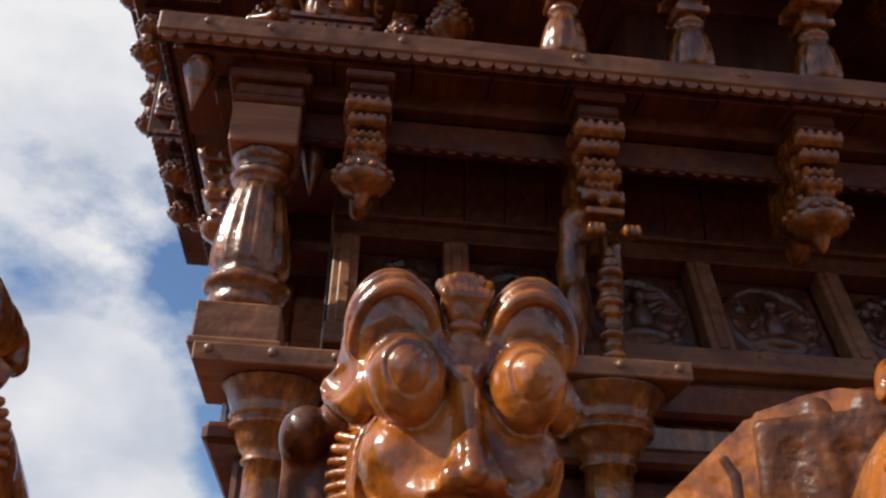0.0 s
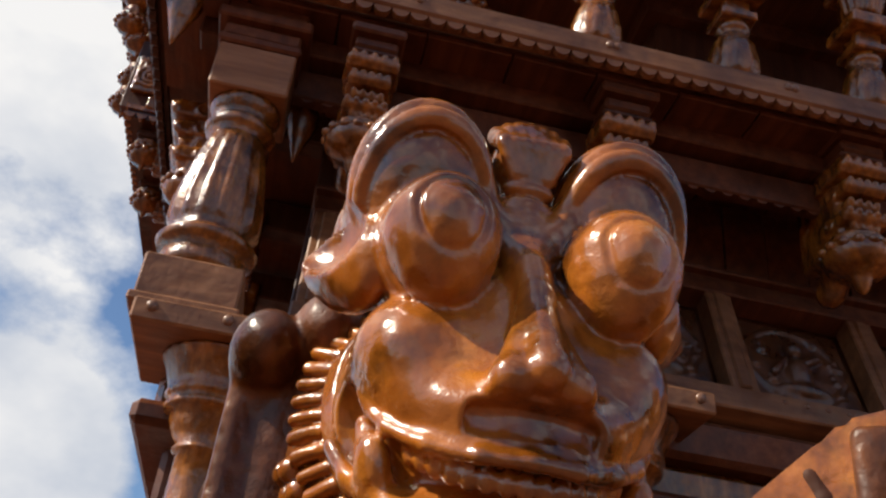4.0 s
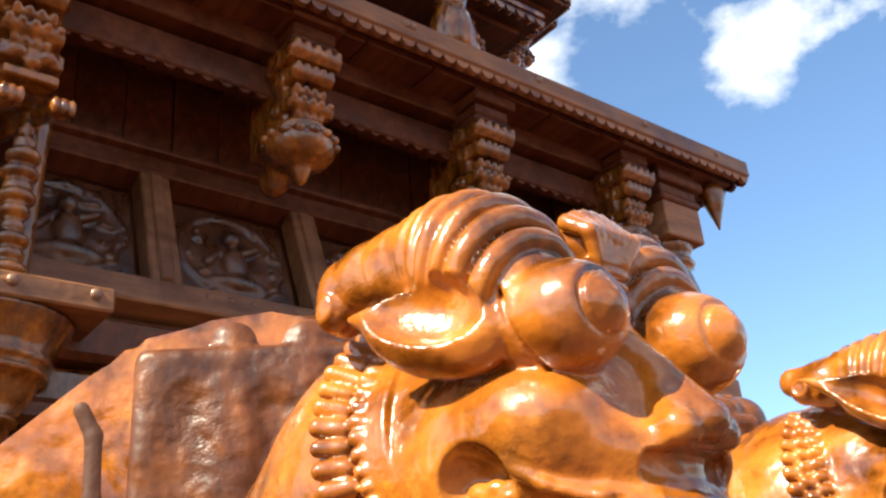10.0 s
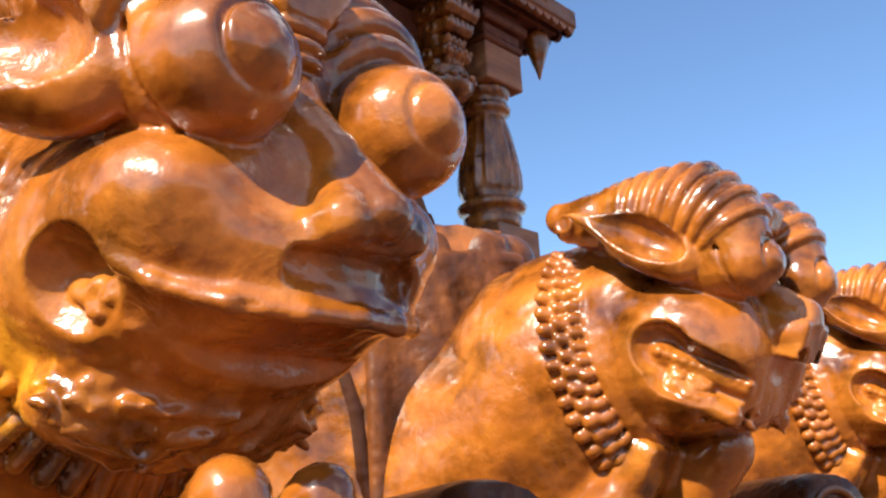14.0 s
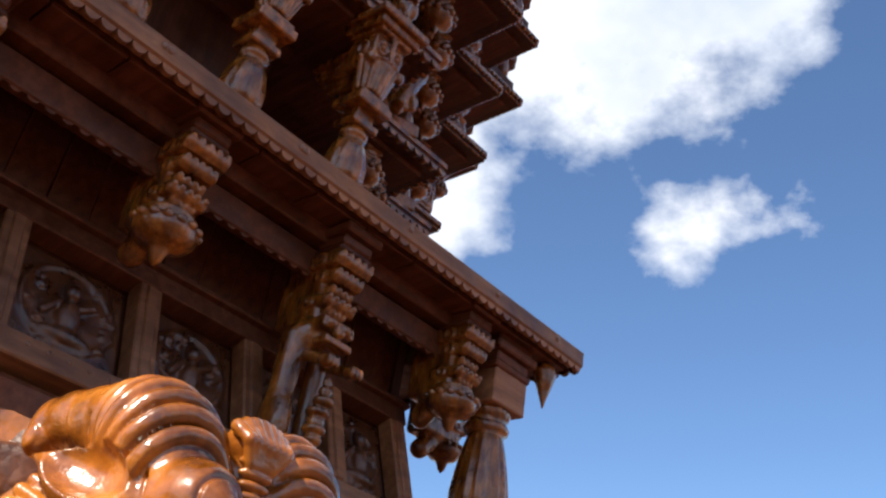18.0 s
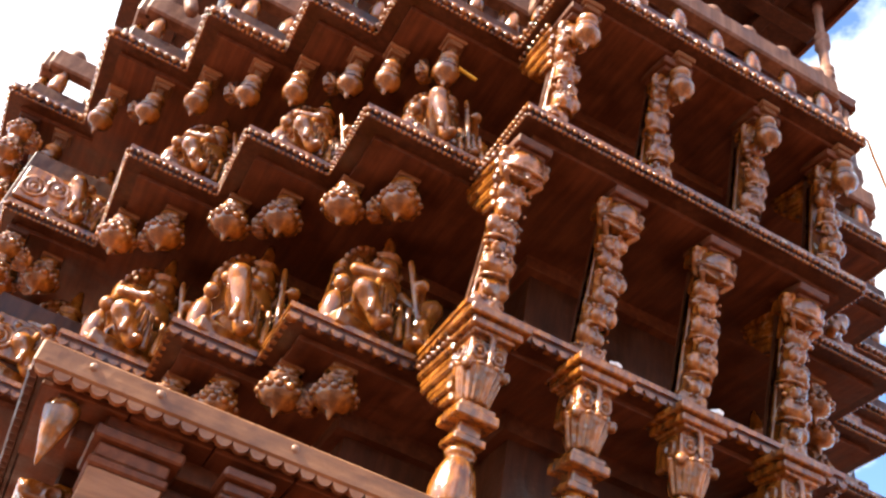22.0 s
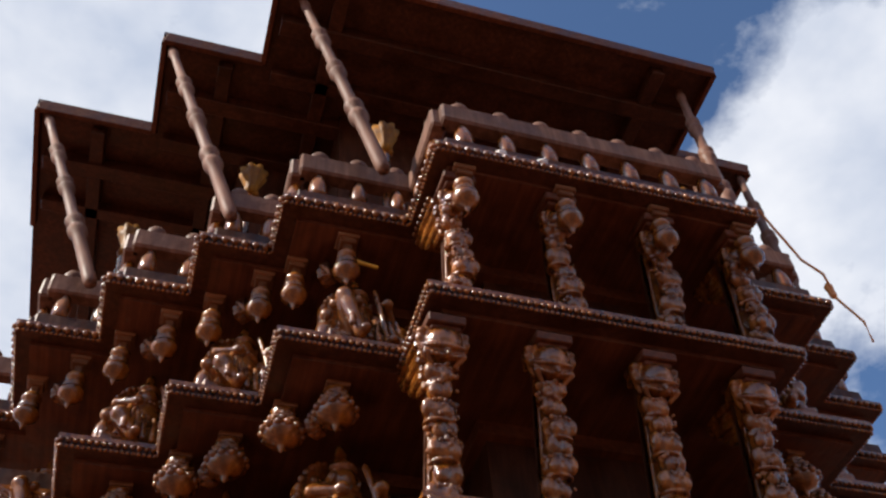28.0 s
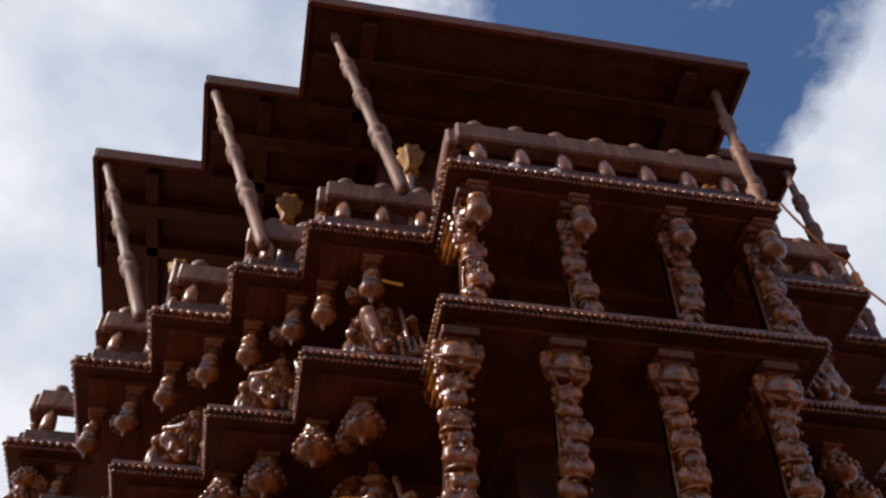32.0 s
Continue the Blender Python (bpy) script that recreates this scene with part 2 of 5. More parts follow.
nt_y.links.new(ramp(nt_y, noise_tex(nt_y, 60.0), [(0.3, (0.55, 0.30, 0.02)), (0.7, (0.75, 0.45, 0.04))]), b_y.inputs["Base Color"])
RED, nt_d, b_d = material("red powder mark")
b_d.inputs["Base Color"].default_value, b_d.inputs["Roughness"].default_value = (0.55, 0.02, 0.015, 1), 0.8
SOIL, nt_s, b_s = material("red laterite soil")
nt_s.links.new(ramp(nt_s, noise_tex(nt_s, 3.0, 9.0, 0.65), [(0.3, (0.09, 0.032, 0.018)), (0.52, (0.15, 0.060, 0.036)), (0.72, (0.22, 0.10, 0.06))]), b_s.inputs["Base Color"])
b_s.inputs["Roughness"].default_value = 0.95
LEAF, nt_l, b_l = material("palm leaf")
nt_l.links.new(ramp(nt_l, noise_tex(nt_l, 2.0), [(0.3, (0.030, 0.075, 0.014)), (0.7, (0.10, 0.16, 0.035))]), b_l.inputs["Base Color"])
b_l.inputs["Roughness"].default_value = 0.5
BARK, nt_b, b_b = material("palm trunk")
nt_b.links.new(ramp(nt_b, noise_tex(nt_b, 5.0, 6.0, 0.6, (1, 1, 4)), [(0.3, (0.10, 0.075, 0.055)), (0.7, (0.24, 0.19, 0.14))]), b_b.inputs["Base Color"])
b_b.inputs["Roughness"].default_value = 0.9

# ---- shapes ----
def smooth(me, on=True):
    me.polygons.foreach_set("use_smooth", [on] * len(me.polygons))
    return me


def mesh(bm, name="mesh", soft=False):
    me = bpy.data.meshes.new(name)
    bmesh.ops.recalc_face_normals(bm, faces=bm.faces)
    bm.to_mesh(me)
    bm.free()
    return smooth(me) if soft else me


def part(name, data, mat, parent=None, label="", m=None):
    """Links one mesh (or bmesh) under a thing or a part."""
    me = mesh(data, name) if isinstance(data, bmesh.types.BMesh) else data
    if mat and not me.materials:
        me.materials.append(mat)
    ob = new(name, me)
    ob.parent = parent
    if m is not None:
        ob.matrix_basis = m
    return tagged(ob, label)


def thing(name, label, category, group="", kind="", m=None, data=None, mat=None):
    if data is None:
        ob = new(name)
        ob.empty_display_size = 0.1
        if m is not None:
            ob.matrix_basis = m
    else:
        ob = part(name, data, mat, None, "", m)
    return tagged(ob, label, category, group, kind)


def box(bm, c, s, bevel=0.0, m=None):
    r = bmesh.ops.create_cube(bm, size=1.0, matrix=Matrix.Translation(c) @ Matrix.Diagonal((*s, 1)))
    vs = r["verts"]
    if bevel:
        es = list({e for v in vs for e in v.link_edges})
        r = bmesh.ops.bevel(bm, geom=es, offset=bevel, segments=1, affect="EDGES")
        vs = r["verts"]
    if m is not None:
        bmesh.ops.transform(bm, matrix=m, verts=vs)
    return vs


def boxes(items, bevel=0.004):
    bm = bmesh.new()
    for c, s in items:
        box(bm, c, s, bevel)
    return bm


def lathe(profile, seg=20, flute=None, name="turned"):
    """A turned piece from (radius, height) rows; flute: (z0, z1, number, depth) of grooves."""
    bm = bmesh.new()
    rows = []
    for r, z in profile:
        ring = []
        for i in range(seg):
            a = 2 * math.pi * i / seg
            k = r
            if flute and flute[0] <= z <= flute[1]:
                k = r * (1 - flute[3] * abs(math.cos(a * flute[2] / 2)) ** 3)
            ring.append(bm.verts.new((k * math.cos(a), k * math.sin(a), z)))
        rows.append(ring)
    for a, b in zip(rows, rows[1:]):
        for i in range(seg):
            bm.faces.new((a[i], a[(i + 1) % seg], b[(i + 1) % seg], b[i]))
    bm.faces.new(rows[0])
    bm.faces.new(rows[-1])
    return mesh(bm, name, True)


def prism(poly, z0, z1):
    """A bmesh: a plan polygon raised from z0 to z1."""
    bm = bmesh.new()
    lo = [bm.verts.new((x, y, z0)) for x, y in poly]
    hi = [bm.verts.new((x, y, z1)) for x, y in poly]
    bm.faces.new(lo)
    bm.faces.new(hi)
    for i in range(len(poly)):
        j = (i + 1) % len(poly)
        bm.faces.new((lo[i], lo[j], hi[j], hi[i]))
    return bm


def tube(points, radius, seg=8, taper=None):
    bm = bmesh.new()
    rows = []
    for n, p in enumerate(points):
        a, b = Vector(points[max(n - 1, 0)]), Vector(points[min(n + 1, len(points) - 1)])
        q = (b - a).to_track_quat("Z", "Y").to_matrix()
        r = radius * (taper[n] if taper else 1)
        rows.append([bm.verts.new(Vector(p) + q @ Vector((r * math.cos(2 * math.pi * i / seg), r * math.sin(2 * math.pi * i / seg), 0))) for i in range(seg)])
    for a, b in zip(rows, rows[1:]):
        for i in range(seg):
            bm.faces.new((a[i], a[(i + 1) % seg], b[(i + 1) % seg], b[i]))
    bm.faces.new(rows[0])
    bm.faces.new(rows[-1])
    return bm


# Carved forms: soft unions of simple solids, turned into one skin.
def ell(c, r, k=0.01, op=1, rot=None):
    return ("e", c, r, k, op, rot)


def cap(a, b, r0, r1=None, k=0.01, op=1):
    return ("c", (a, b), (r0, r0 if r1 is None else r1), k, op, None)


def ring(c, big, small, k=0.004, op=1, rot=None, squash=1.0):
    return ("t", c, (big, small, squash), k, op, rot)


def block(c, s, k=0.008, op=1, rot=None):
    return ("b", c, s, k, op, rot)


def skin(prims, h, name="carving"):
    lo, hi = np.full(3, 1e9), np.full(3, -1e9)
    spans = []
    for kind, c, r, k, op, rot in prims:
        if kind == "c":
            a, b = np.array(c[0], float), np.array(c[1], float)
            m = max(r)
            s0, s1 = np.minimum(a, b) - m, np.maximum(a, b) + m
        else:
            e = (r[0] + r[1]) if kind == "t" else (max(r) * 1.05 if rot is not None else np.array(r, float))
            if kind == "b" and rot is not None:
                e = float(np.linalg.norm(r))
            s0, s1 = np.array(c, float) - e, np.array(c, float) + e
        spans.append((s0, s1))
        if op > 0:
            lo, hi = np.minimum(lo, s0), np.maximum(hi, s1)
    lo, hi = lo - 3 * h, hi + 3 * h
    n = np.ceil((hi - lo) / h).astype(int) + 1
    ax = [lo[i] + h * np.arange(n[i]) for i in range(3)]
    F = np.full(n, 1.0, dtype=np.float32)
    for (kind, c, r, k, op, rot), (s0, s1) in zip(prims, spans):
        g = k + 3 * h
        i0 = np.clip(np.floor((s0 - g - lo) / h).astype(int), 0, n - 1)
        i1 = np.clip(np.ceil((s1 + g - lo) / h).astype(int) + 1, 1, n)
        if np.any(i1 <= i0):
            continue
        sl = tuple(slice(i0[i], i1[i]) for i in range(3))
        X, Y, Z = np.meshgrid(*(ax[i][sl[i]].astype(np.float32) for i in range(3)), indexing="ij")
        if kind == "c":
            a, b = np.array(c[0], float), np.array(c[1], float)
            d = b - a
            t = np.clip(((X - a[0]) * d[0] + (Y - a[1]) * d[1] + (Z - a[2]) * d[2]) / max(d @ d, 1e-9), 0, 1)
            D = np.sqrt((X - a[0] - t * d[0]) ** 2 + (Y - a[1] - t * d[1]) ** 2 + (Z - a[2] - t * d[2]) ** 2) - (r[0] + t * (r[1] - r[0]))
        else:
            X, Y, Z = X - c[0], Y - c[1], Z - c[2]
            if rot is not None:
                R = np.array(Euler([radians(v) for v in rot]).to_matrix().transposed())
                X, Y, Z = (R[i][0] * X + R[i][1] * Y + R[i][2] * Z for i in range(3))
            if kind == "e":
                k0 = np.sqrt((X / r[0]) ** 2 + (Y / r[1]) ** 2 + (Z / r[2]) ** 2)
                k1 = np.sqrt((X / r[0] ** 2) ** 2 + (Y / r[1] ** 2) ** 2 + (Z / r[2] ** 2) ** 2) + 1e-9
                D = k0 * (k0 - 1) / k1
            elif kind == "t":
                D = np.sqrt((np.sqrt(X * X + (Y / r[2]) ** 2) - r[0]) ** 2 + Z * Z) - r[1]
            else:
                e = min(r) * 0.25
                q = [np.abs(v) - (s - e) for v, s in zip((X, Y, Z), r)]
                D = np.sqrt(sum(np.maximum(v, 0) ** 2 for v in q)) + np.minimum(np.maximum(np.maximum(q[0], q[1]), q[2]), 0) - e
        A = F[sl]
        if op > 0:
            w = np.clip(0.5 + 0.5 * (D - A) / k, 0, 1)
            F[sl] = D * (1 - w) + A * w - k * w * (1 - w)
        else:
            w = np.clip(0.5 - 0.5 * (A + D) / k, 0, 1)
            F[sl] = A * (1 - w) - D * w + k * w * (1 - w)
    F[0], F[-1], F[:, 0], F[:, -1], F[:, :, 0], F[:, :, -1] = (1.0,) * 6
    S = F < 0
    corners = [(0, 0, 0), (1, 0, 0), (0, 1, 0), (1, 1, 0), (0, 0, 1), (1, 0, 1), (0, 1, 1), (1, 1, 1)]
    cut = lambda v, q: v[q[0]:n[0] - 1 + q[0], q[1]:n[1] - 1 + q[1], q[2]:n[2] - 1 + q[2]]
    cnt = sum(cut(S, q).astype(np.int8) for q in corners)
    cell = np.argwhere((cnt > 0) & (cnt < 8))
    val = [F[cell[:, 0] + q[0], cell[:, 1] + q[1], cell[:, 2] + q[2]] for q in corners]
    acc, num = np.zeros((len(cell), 3)), np.zeros(len(cell))
    for a in range(8):
        for b in range(a + 1, 8):
            qa, qb = np.array(corners[a]), np.array(corners[b])
            if abs(qa - qb).sum() == 1:
                on = (val[a] < 0) != (val[b] < 0)
                t = np.where(on, val[a] / np.where(on, val[a] - val[b], 1), 0)
                acc += on[:, None] * (qa + t[:, None] * (qb - qa))
                num += on
    co = lo + h * (cell + acc / num[:, None])
    ids = np.full(n, -1, dtype=np.int64)
    ids[cell[:, 0], cell[:, 1], cell[:, 2]] = np.arange(len(cell))
    quads = []
    for axis in range(3):
        u, v = (axis + 1) % 3, (axis + 2) % 3
        step = np.eye(3, dtype=int)
        s1 = np.moveaxis(S, axis, 0)
        e = np.argwhere(s1[:-1] != s1[1:])
        inv = np.argsort([axis] + [i for i in range(3) if i != axis])
        e = e[:, inv]
        e = e[(e[:, u] > 0) & (e[:, v] > 0)]
        g = lambda q: ids[q[:, 0], q[:, 1], q[:, 2]]
        four = np.stack([g(e - step[u] - step[v]), g(e - step[v]), g(e), g(e - step[u])], 1)
        flip = S[e[:, 0], e[:, 1], e[:, 2]]
        four[~flip] = four[~flip][:, ::-1]
        quads.append(four)
    quads = np.concatenate(quads)
    quads = quads[(quads >= 0).all(1)]
    me = bpy.data.meshes.new(name)
    me.vertices.add(len(co))
    me.vertices.foreach_set("co", co.astype(np.float32).ravel())
    me.loops.add(4 * len(quads))
    me.loops.foreach_set("vertex_index", quads.ravel().astype(np.int32))
    me.polygons.add(len(quads))
    me.polygons.foreach_set("loop_start", np.arange(0, 4 * len(quads), 4, dtype=np.int32))
    me.update(calc_edges=True)
    return smooth(me)


def merged(meshes, name):
    bm = bmesh.new()
    for me in meshes:
        bm.from_mesh(me)
    me = bpy.data.meshes.new(name)
    bm.to_mesh(me)
    bm.free()
    return me


def bead_mesh(r):
    bm = bmesh.new()
    bmesh.ops.create_icosphere(bm, subdivisions=1, radius=r)
    return mesh(bm, "bead", True)


def strung(along, unit, step, lift=(0, 0, 0), name="trim"):
    """Many copies of a small mesh set along a plan path, joined into one; the unit's x runs along the edge."""
    v = np.array([q.co[:] for q in unit.vertices])
    polys = [list(p.vertices) for p in unit.polygons]
    vs, fs, base = [], [], 0
    for (ax, ay, az), (bx, by, bz) in along:
        d = np.array([bx - ax, by - ay, bz - az])
        ln = float(np.linalg.norm(d))
        k = max(1, round(ln / step))
        e = d / ln
        side = np.array([e[1], -e[0], 0])
        for i in range(k):
            p = np.array([ax, ay, az]) + d * (i + 0.5) / k + np.array(lift)
            vs.append(p + v[:, :1] * e + v[:, 1:2] * side + v[:, 2:] * np.array([0, 0, 1]))
            fs += [[base + j for j in f] for f in polys]
            base += len(v)
    me = bpy.data.meshes.new(name)
    me.from_pydata(np.concatenate(vs).tolist(), [], fs)
    return smooth(me) if len(polys) > 12 else me

# ---- ground and distance ----
def ground_sheet():
    bm = bmesh.new()
    n, far = 60, 900.0
    grid = []
    for i in range(n + 1):
        row = []
        for j in range(n + 1):
            u, v = 2 * i / n - 1, 2 * j / n - 1
            x, y = far * u * abs(u) ** 1.6, far * v * abs(v) ** 1.6
            d = math.hypot(x, y)
            z = 0.0 if d < 14 else min(1.6, (d - 14) * 0.05) * (0.6 + 0.8 * noise.noise((x * 0.05, y * 0.05, 0)))
            row.append(bm.verts.new((x, y, z)))
        grid.append(row)
    for i in range(n):
        for j in range(n):
            bm.faces.new((grid[i][j], grid[i + 1][j], grid[i + 1][j + 1], grid[i][j + 1]))
    return mesh(bm, "ground", True)


thing("ground", "bare red laterite ground rising gently to the distance", "ground", kind="structure", data=ground_sheet(), mat=SOIL)


def palm_tree(x, y, z, height, seed):
    rnd = random.Random(seed)
    tree = thing("palm_tree", "green coconut palm with a slim grey trunk", "palm tree", "palms in the distance", m=pose(x, y, z))
    lean = rnd.uniform(-0.08, 0.08)
    pts = [(lean * height * (k / 8) ** 2, 0, height * k / 8) for k in range(9)]
    part("trunk", tube(pts, 0.17, 10, [1.3 - 0.07 * k for k in range(9)]), BARK, tree)
    top = Vector(pts[-1])
    bm = bmesh.new()
    for f in range(26):
        a, up = rnd.uniform(0, 6.28), rnd.uniform(-0.5, 1.1)
        ln = rnd.uniform(2.4, 3.4)
        d = Vector((math.cos(a), math.sin(a), 0))
        rib = [top + d * ln * t * math.cos(up * (1 - t * 0.5)) + Vector((0, 0, ln * (math.sin(up) * t - 0.75 * t * t))) for t in [k / 13 for k in range(14)]]
        side = Vector((-d.y, d.x, 0))
        for k in range(1, 13):
            w = 0.62 * math.sin(math.pi * (k + 1) / 15) + 0.08
            for s in (-1, 1):
                p, q = rib[k], rib[k] + (rib[k + 1] - rib[k]) * 0.55
                tip = p + side * s * w + (rib[k + 1] - rib[k]) * 1.3 + Vector((0, 0, -0.35 * w - rnd.uniform(0, 0.12)))
                v = [bm.verts.new(c) for c in (p, q, tip)]
                bm.faces.new(v)
            v = [bm.verts.new(c) for c in (rib[k] + side * 0.02, rib[k] - side * 0.02, rib[k + 1] - side * 0.02, rib[k + 1] + side * 0.02)]
            bm.faces.new(v)
    part("crown", bm, LEAF, tree)
    return tree


for x, y, hh, sd in ((41, 10.6, 9.2, 1), (36, 7.4, 8.6, 2), (47, 9.4, 9.0, 3), (44, 13.5, 8.6, 4), (52, 5.5, 10.5, 5), (39, 5.4, 8.0, 6)):
    palm_tree(x, y, 0.6, hh, sd)

# ---- the chariot's tiers ----
YC = 5.8
TIER_A = [(1.04, 2.76), (1.66, 3.284), (2.09, 3.768), (2.55, 4.25), (2.95, 4.95)]
TIER_B = [(1.045, 2.455), (1.69, 2.907), (2.157, 3.401), (2.671, 3.922), (3.23, 4.819)]
TIER_C = [(1.01, 2.24), (1.743, 2.784), (2.162, 3.169), (2.648, 3.592), (3.14, 4.09), (3.64, 4.94)]
CANOPY = [(1.985, 2.667), (2.815, 3.56), (3.804, 4.477)]


def front_left(corners, inset=0.0):
    """The stepped plan's outline from the front middle round to the side's middle, on the -x side."""
    out = [(0.0, corners[0][1] + inset)]
    for n, (x, y) in enumerate(corners):
        out.append((-x + inset, y + inset))
        out.append((-x + inset, (corners[n + 1][1] + inset) if n + 1 < len(corners) else YC))
    return out


def wider(x, more):
    """The +x half's steps stand a little further out than their mirror images."""
    return x + more * min(1.0, max(0.0, (x - 1.2) / 0.3))


def plan(corners, inset=0.0, YC=YC, more=0.0):
    half = front_left(corners, inset)[1:-1]
    back = [(x, 2 * YC - y) for x, y in reversed(half)]
    left = half + back
    return left + [(wider(-x, more), y) for x, y in reversed(left)]


def edges(corners, z, inset=0.0, more=0.0):
    half = front_left(corners, inset)
    out = []
    for s in (1, -1):
        pts = [(wider(s * x, more), y, z) for x, y in half]
        pts = pts if s < 0 else pts[::-1]
        out += list(zip(pts, pts[1:]))
    return out


def scallop(r, depth=0.03):
    bm = bmesh.new()
    arc = [(r * math.cos(a), -r * 1.1 * math.sin(a)) for a in [math.pi * k / 6 for k in range(7)]]
    f = [bm.verts.new((x, 0.0, z)) for x, z in arc]
    b = [bm.verts.new((x, -depth, z)) for x, z in arc]
    bm.faces.new(f)
    bm.faces.new(b)
    for i in range(7):
        bm.faces.new((f[i], f[(i + 1) % 7], b[(i + 1) % 7], b[i]))
    return mesh(bm, "scallop")


def cornice(name, corners, z, label, beads=True, size=0.0165, more=0.06):
    """A stepped ledge: slab, moulded lip, soffit rim and carved edging."""
    c = thing(name, label, "cornice", kind="structure")
    part("slab", prism(plan(corners, 0.012, more=more), z - 0.075, z), DARK, c)
    part("lip", prism(plan(corners, more=more), z - 0.022, z + 0.006), CARVED, c, "worn glossy lip")
    part("soffit", prism(plan(corners, 0.10, more=more), z - 0.105, z - 0.075), PLANK, c, "flat reddish underside")
    if beads:
        part("bead_row", strung(edges(corners, z - 0.036, 0.0, more), bead_mesh(size), 2.15 * size), CARVED, c, "row of round carved beads")
        part("bead_row", strung(edges(corners, z - 0.070, 0.010, more), bead_mesh(0.0125), 0.028), CARVED, c, "row of small carved beads")
    else:
        part("scallop_trim", strung(edges(corners, z - 0.05, 0.0, more), scallop(0.030, 0.035), 0.066), CARVED, c, "scalloped wooden edging")
    return c


cornice("cornice_1", TIER_A, 4.80, "stepped dark wooden ledge with scalloped edging", False)
cornice("cornice_2", TIER_B, 5.82, "stepped dark wooden ledge edged with carved beads")
cornice("cornice_3", TIER_C, 6.79, "stepped dark wooden ledge edged with large beads", True, 0.026, 0.11)

# recessed walls: the low albedo of DARK carries part of their shade
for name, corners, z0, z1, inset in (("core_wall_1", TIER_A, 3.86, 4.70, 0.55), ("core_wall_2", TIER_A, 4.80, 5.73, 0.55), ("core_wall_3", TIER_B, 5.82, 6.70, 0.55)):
    w = thing(name, "recessed wooden wall behind the carved pillars, dark with painted-in shade", "wall", kind="structure")
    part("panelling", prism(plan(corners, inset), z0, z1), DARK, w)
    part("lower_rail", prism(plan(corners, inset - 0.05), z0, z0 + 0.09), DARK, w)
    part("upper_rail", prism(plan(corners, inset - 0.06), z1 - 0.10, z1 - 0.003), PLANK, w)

# eave platform over the lowest storey
eave = thing("eave_platform", "broad wooden eave with bolted pale edge beam and scalloped trim", "eave", kind="structure")
part("deck", prism([(-2.40, 2.87), (-2.40, 8.7), (2.40, 8.7), (2.40, 2.87)], 3.790, 3.855), PLANK, eave, "reddish plank deck")
M_DECK_PLANK = mesh(boxes([((0, 3.15, 3.778), (0.294, 0.56, 0.022))], 0.004), "plank")
for k in range(16):
    part("plank", M_DECK_PLANK, PLANK, eave, "", Matrix.Translation((-2.25 + 0.30 * k, 0, 0.002 * (k % 2))))
edge_beam = part("edge_beam", boxes([((0, 2.825, 3.835), (4.90, 0.075, 0.09))], 0.008), BEAM, eave, "pale sunlit-toned beam with bolts")
# side beams and their trim stay darker, without the front beam's sunlit tone
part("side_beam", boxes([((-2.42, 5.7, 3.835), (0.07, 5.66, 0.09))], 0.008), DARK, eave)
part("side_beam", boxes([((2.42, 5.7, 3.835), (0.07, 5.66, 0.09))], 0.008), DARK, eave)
SC = scallop(0.030, 0.024)
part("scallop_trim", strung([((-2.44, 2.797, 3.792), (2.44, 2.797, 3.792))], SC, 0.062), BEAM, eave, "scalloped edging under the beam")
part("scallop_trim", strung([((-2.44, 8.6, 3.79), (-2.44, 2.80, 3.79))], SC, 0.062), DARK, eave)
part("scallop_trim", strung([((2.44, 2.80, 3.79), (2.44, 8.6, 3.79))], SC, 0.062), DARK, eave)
part("inner_beam", boxes([((0, 3.10, 3.62), (4.3, 0.06, 0.12)), ((0, 3.06, 3.735), (4.5, 0.10, 0.075))], 0.006), PLANK, eave)
part("scallop_trim", strung([((-2.15, 3.078, 3.575), (2.15, 3.078, 3.575))], scallop(0.026, 0.012), 0.066), PLANK, eave)
bm = bmesh.new()
bmesh.ops.create_uvsphere(bm, u_segments=10, v_segments=6, radius=0.016)
BOLT = mesh(bm, "bolt", True)
for x in (-2.27, -2.04, -1.551, -0.885, -0.86, -0.23, -0.205, 0.42, 0.445, 1.07, 1.70, 2.2):
    part("bolt", BOLT, IRON, edge_beam, m=Matrix.Translation((x, 2.788, 3.845)) @ Matrix.Diagonal((1, 0.7, 1, 1)))

# lowest storey: leaning panel wall with carved reliefs
wall = thing("panel_wall", "dark wooden wall of framed panels with carved reliefs", "wall", kind="structure")
TILT_M = Matrix.Translation((0, 3.37, 3.26)) @ Matrix.Rotation(radians(-20), 4, "X")
part("backing", boxes([((0, 0.06, -0.22), (3.5, 0.05, 0.62))]), DARK, wall, "", TILT_M)
part("top_rail", boxes([((0, -0.02, 0.045), (3.52, 0.10, 0.09)), ((0, -0.035, 0.10), (3.54, 0.13, 0.025))], 0.006), PLANK, wall, "", TILT_M)
bottom_rail = part("bottom_rail", boxes([((0, -0.02, -0.525), (3.52, 0.10, 0.10))], 0.006), BEAM, wall, "greyish lower rail with peg holes", TILT_M)
M_UPRIGHT = mesh(boxes([((0, 3.44, 3.56), (0.172, 0.04, 0.46))], 0.004), "board")
for k in range(20):
    part("board", M_UPRIGHT, PLANK, wall, "", Matrix.Translation((-1.66 + 0.175 * k, 0.004 * (k % 3), 0)))
part("side_wall", boxes([((-1.74, 4.6, 3.1), (0.06, 2.4, 1.4)), ((1.74, 4.6, 3.1), (0.06, 2.4, 1.4))]), DARK, wall)
POSTS = [-1.70, -1.27, -0.80, -0.27, 0.285, 0.80, 1.27, 1.70]
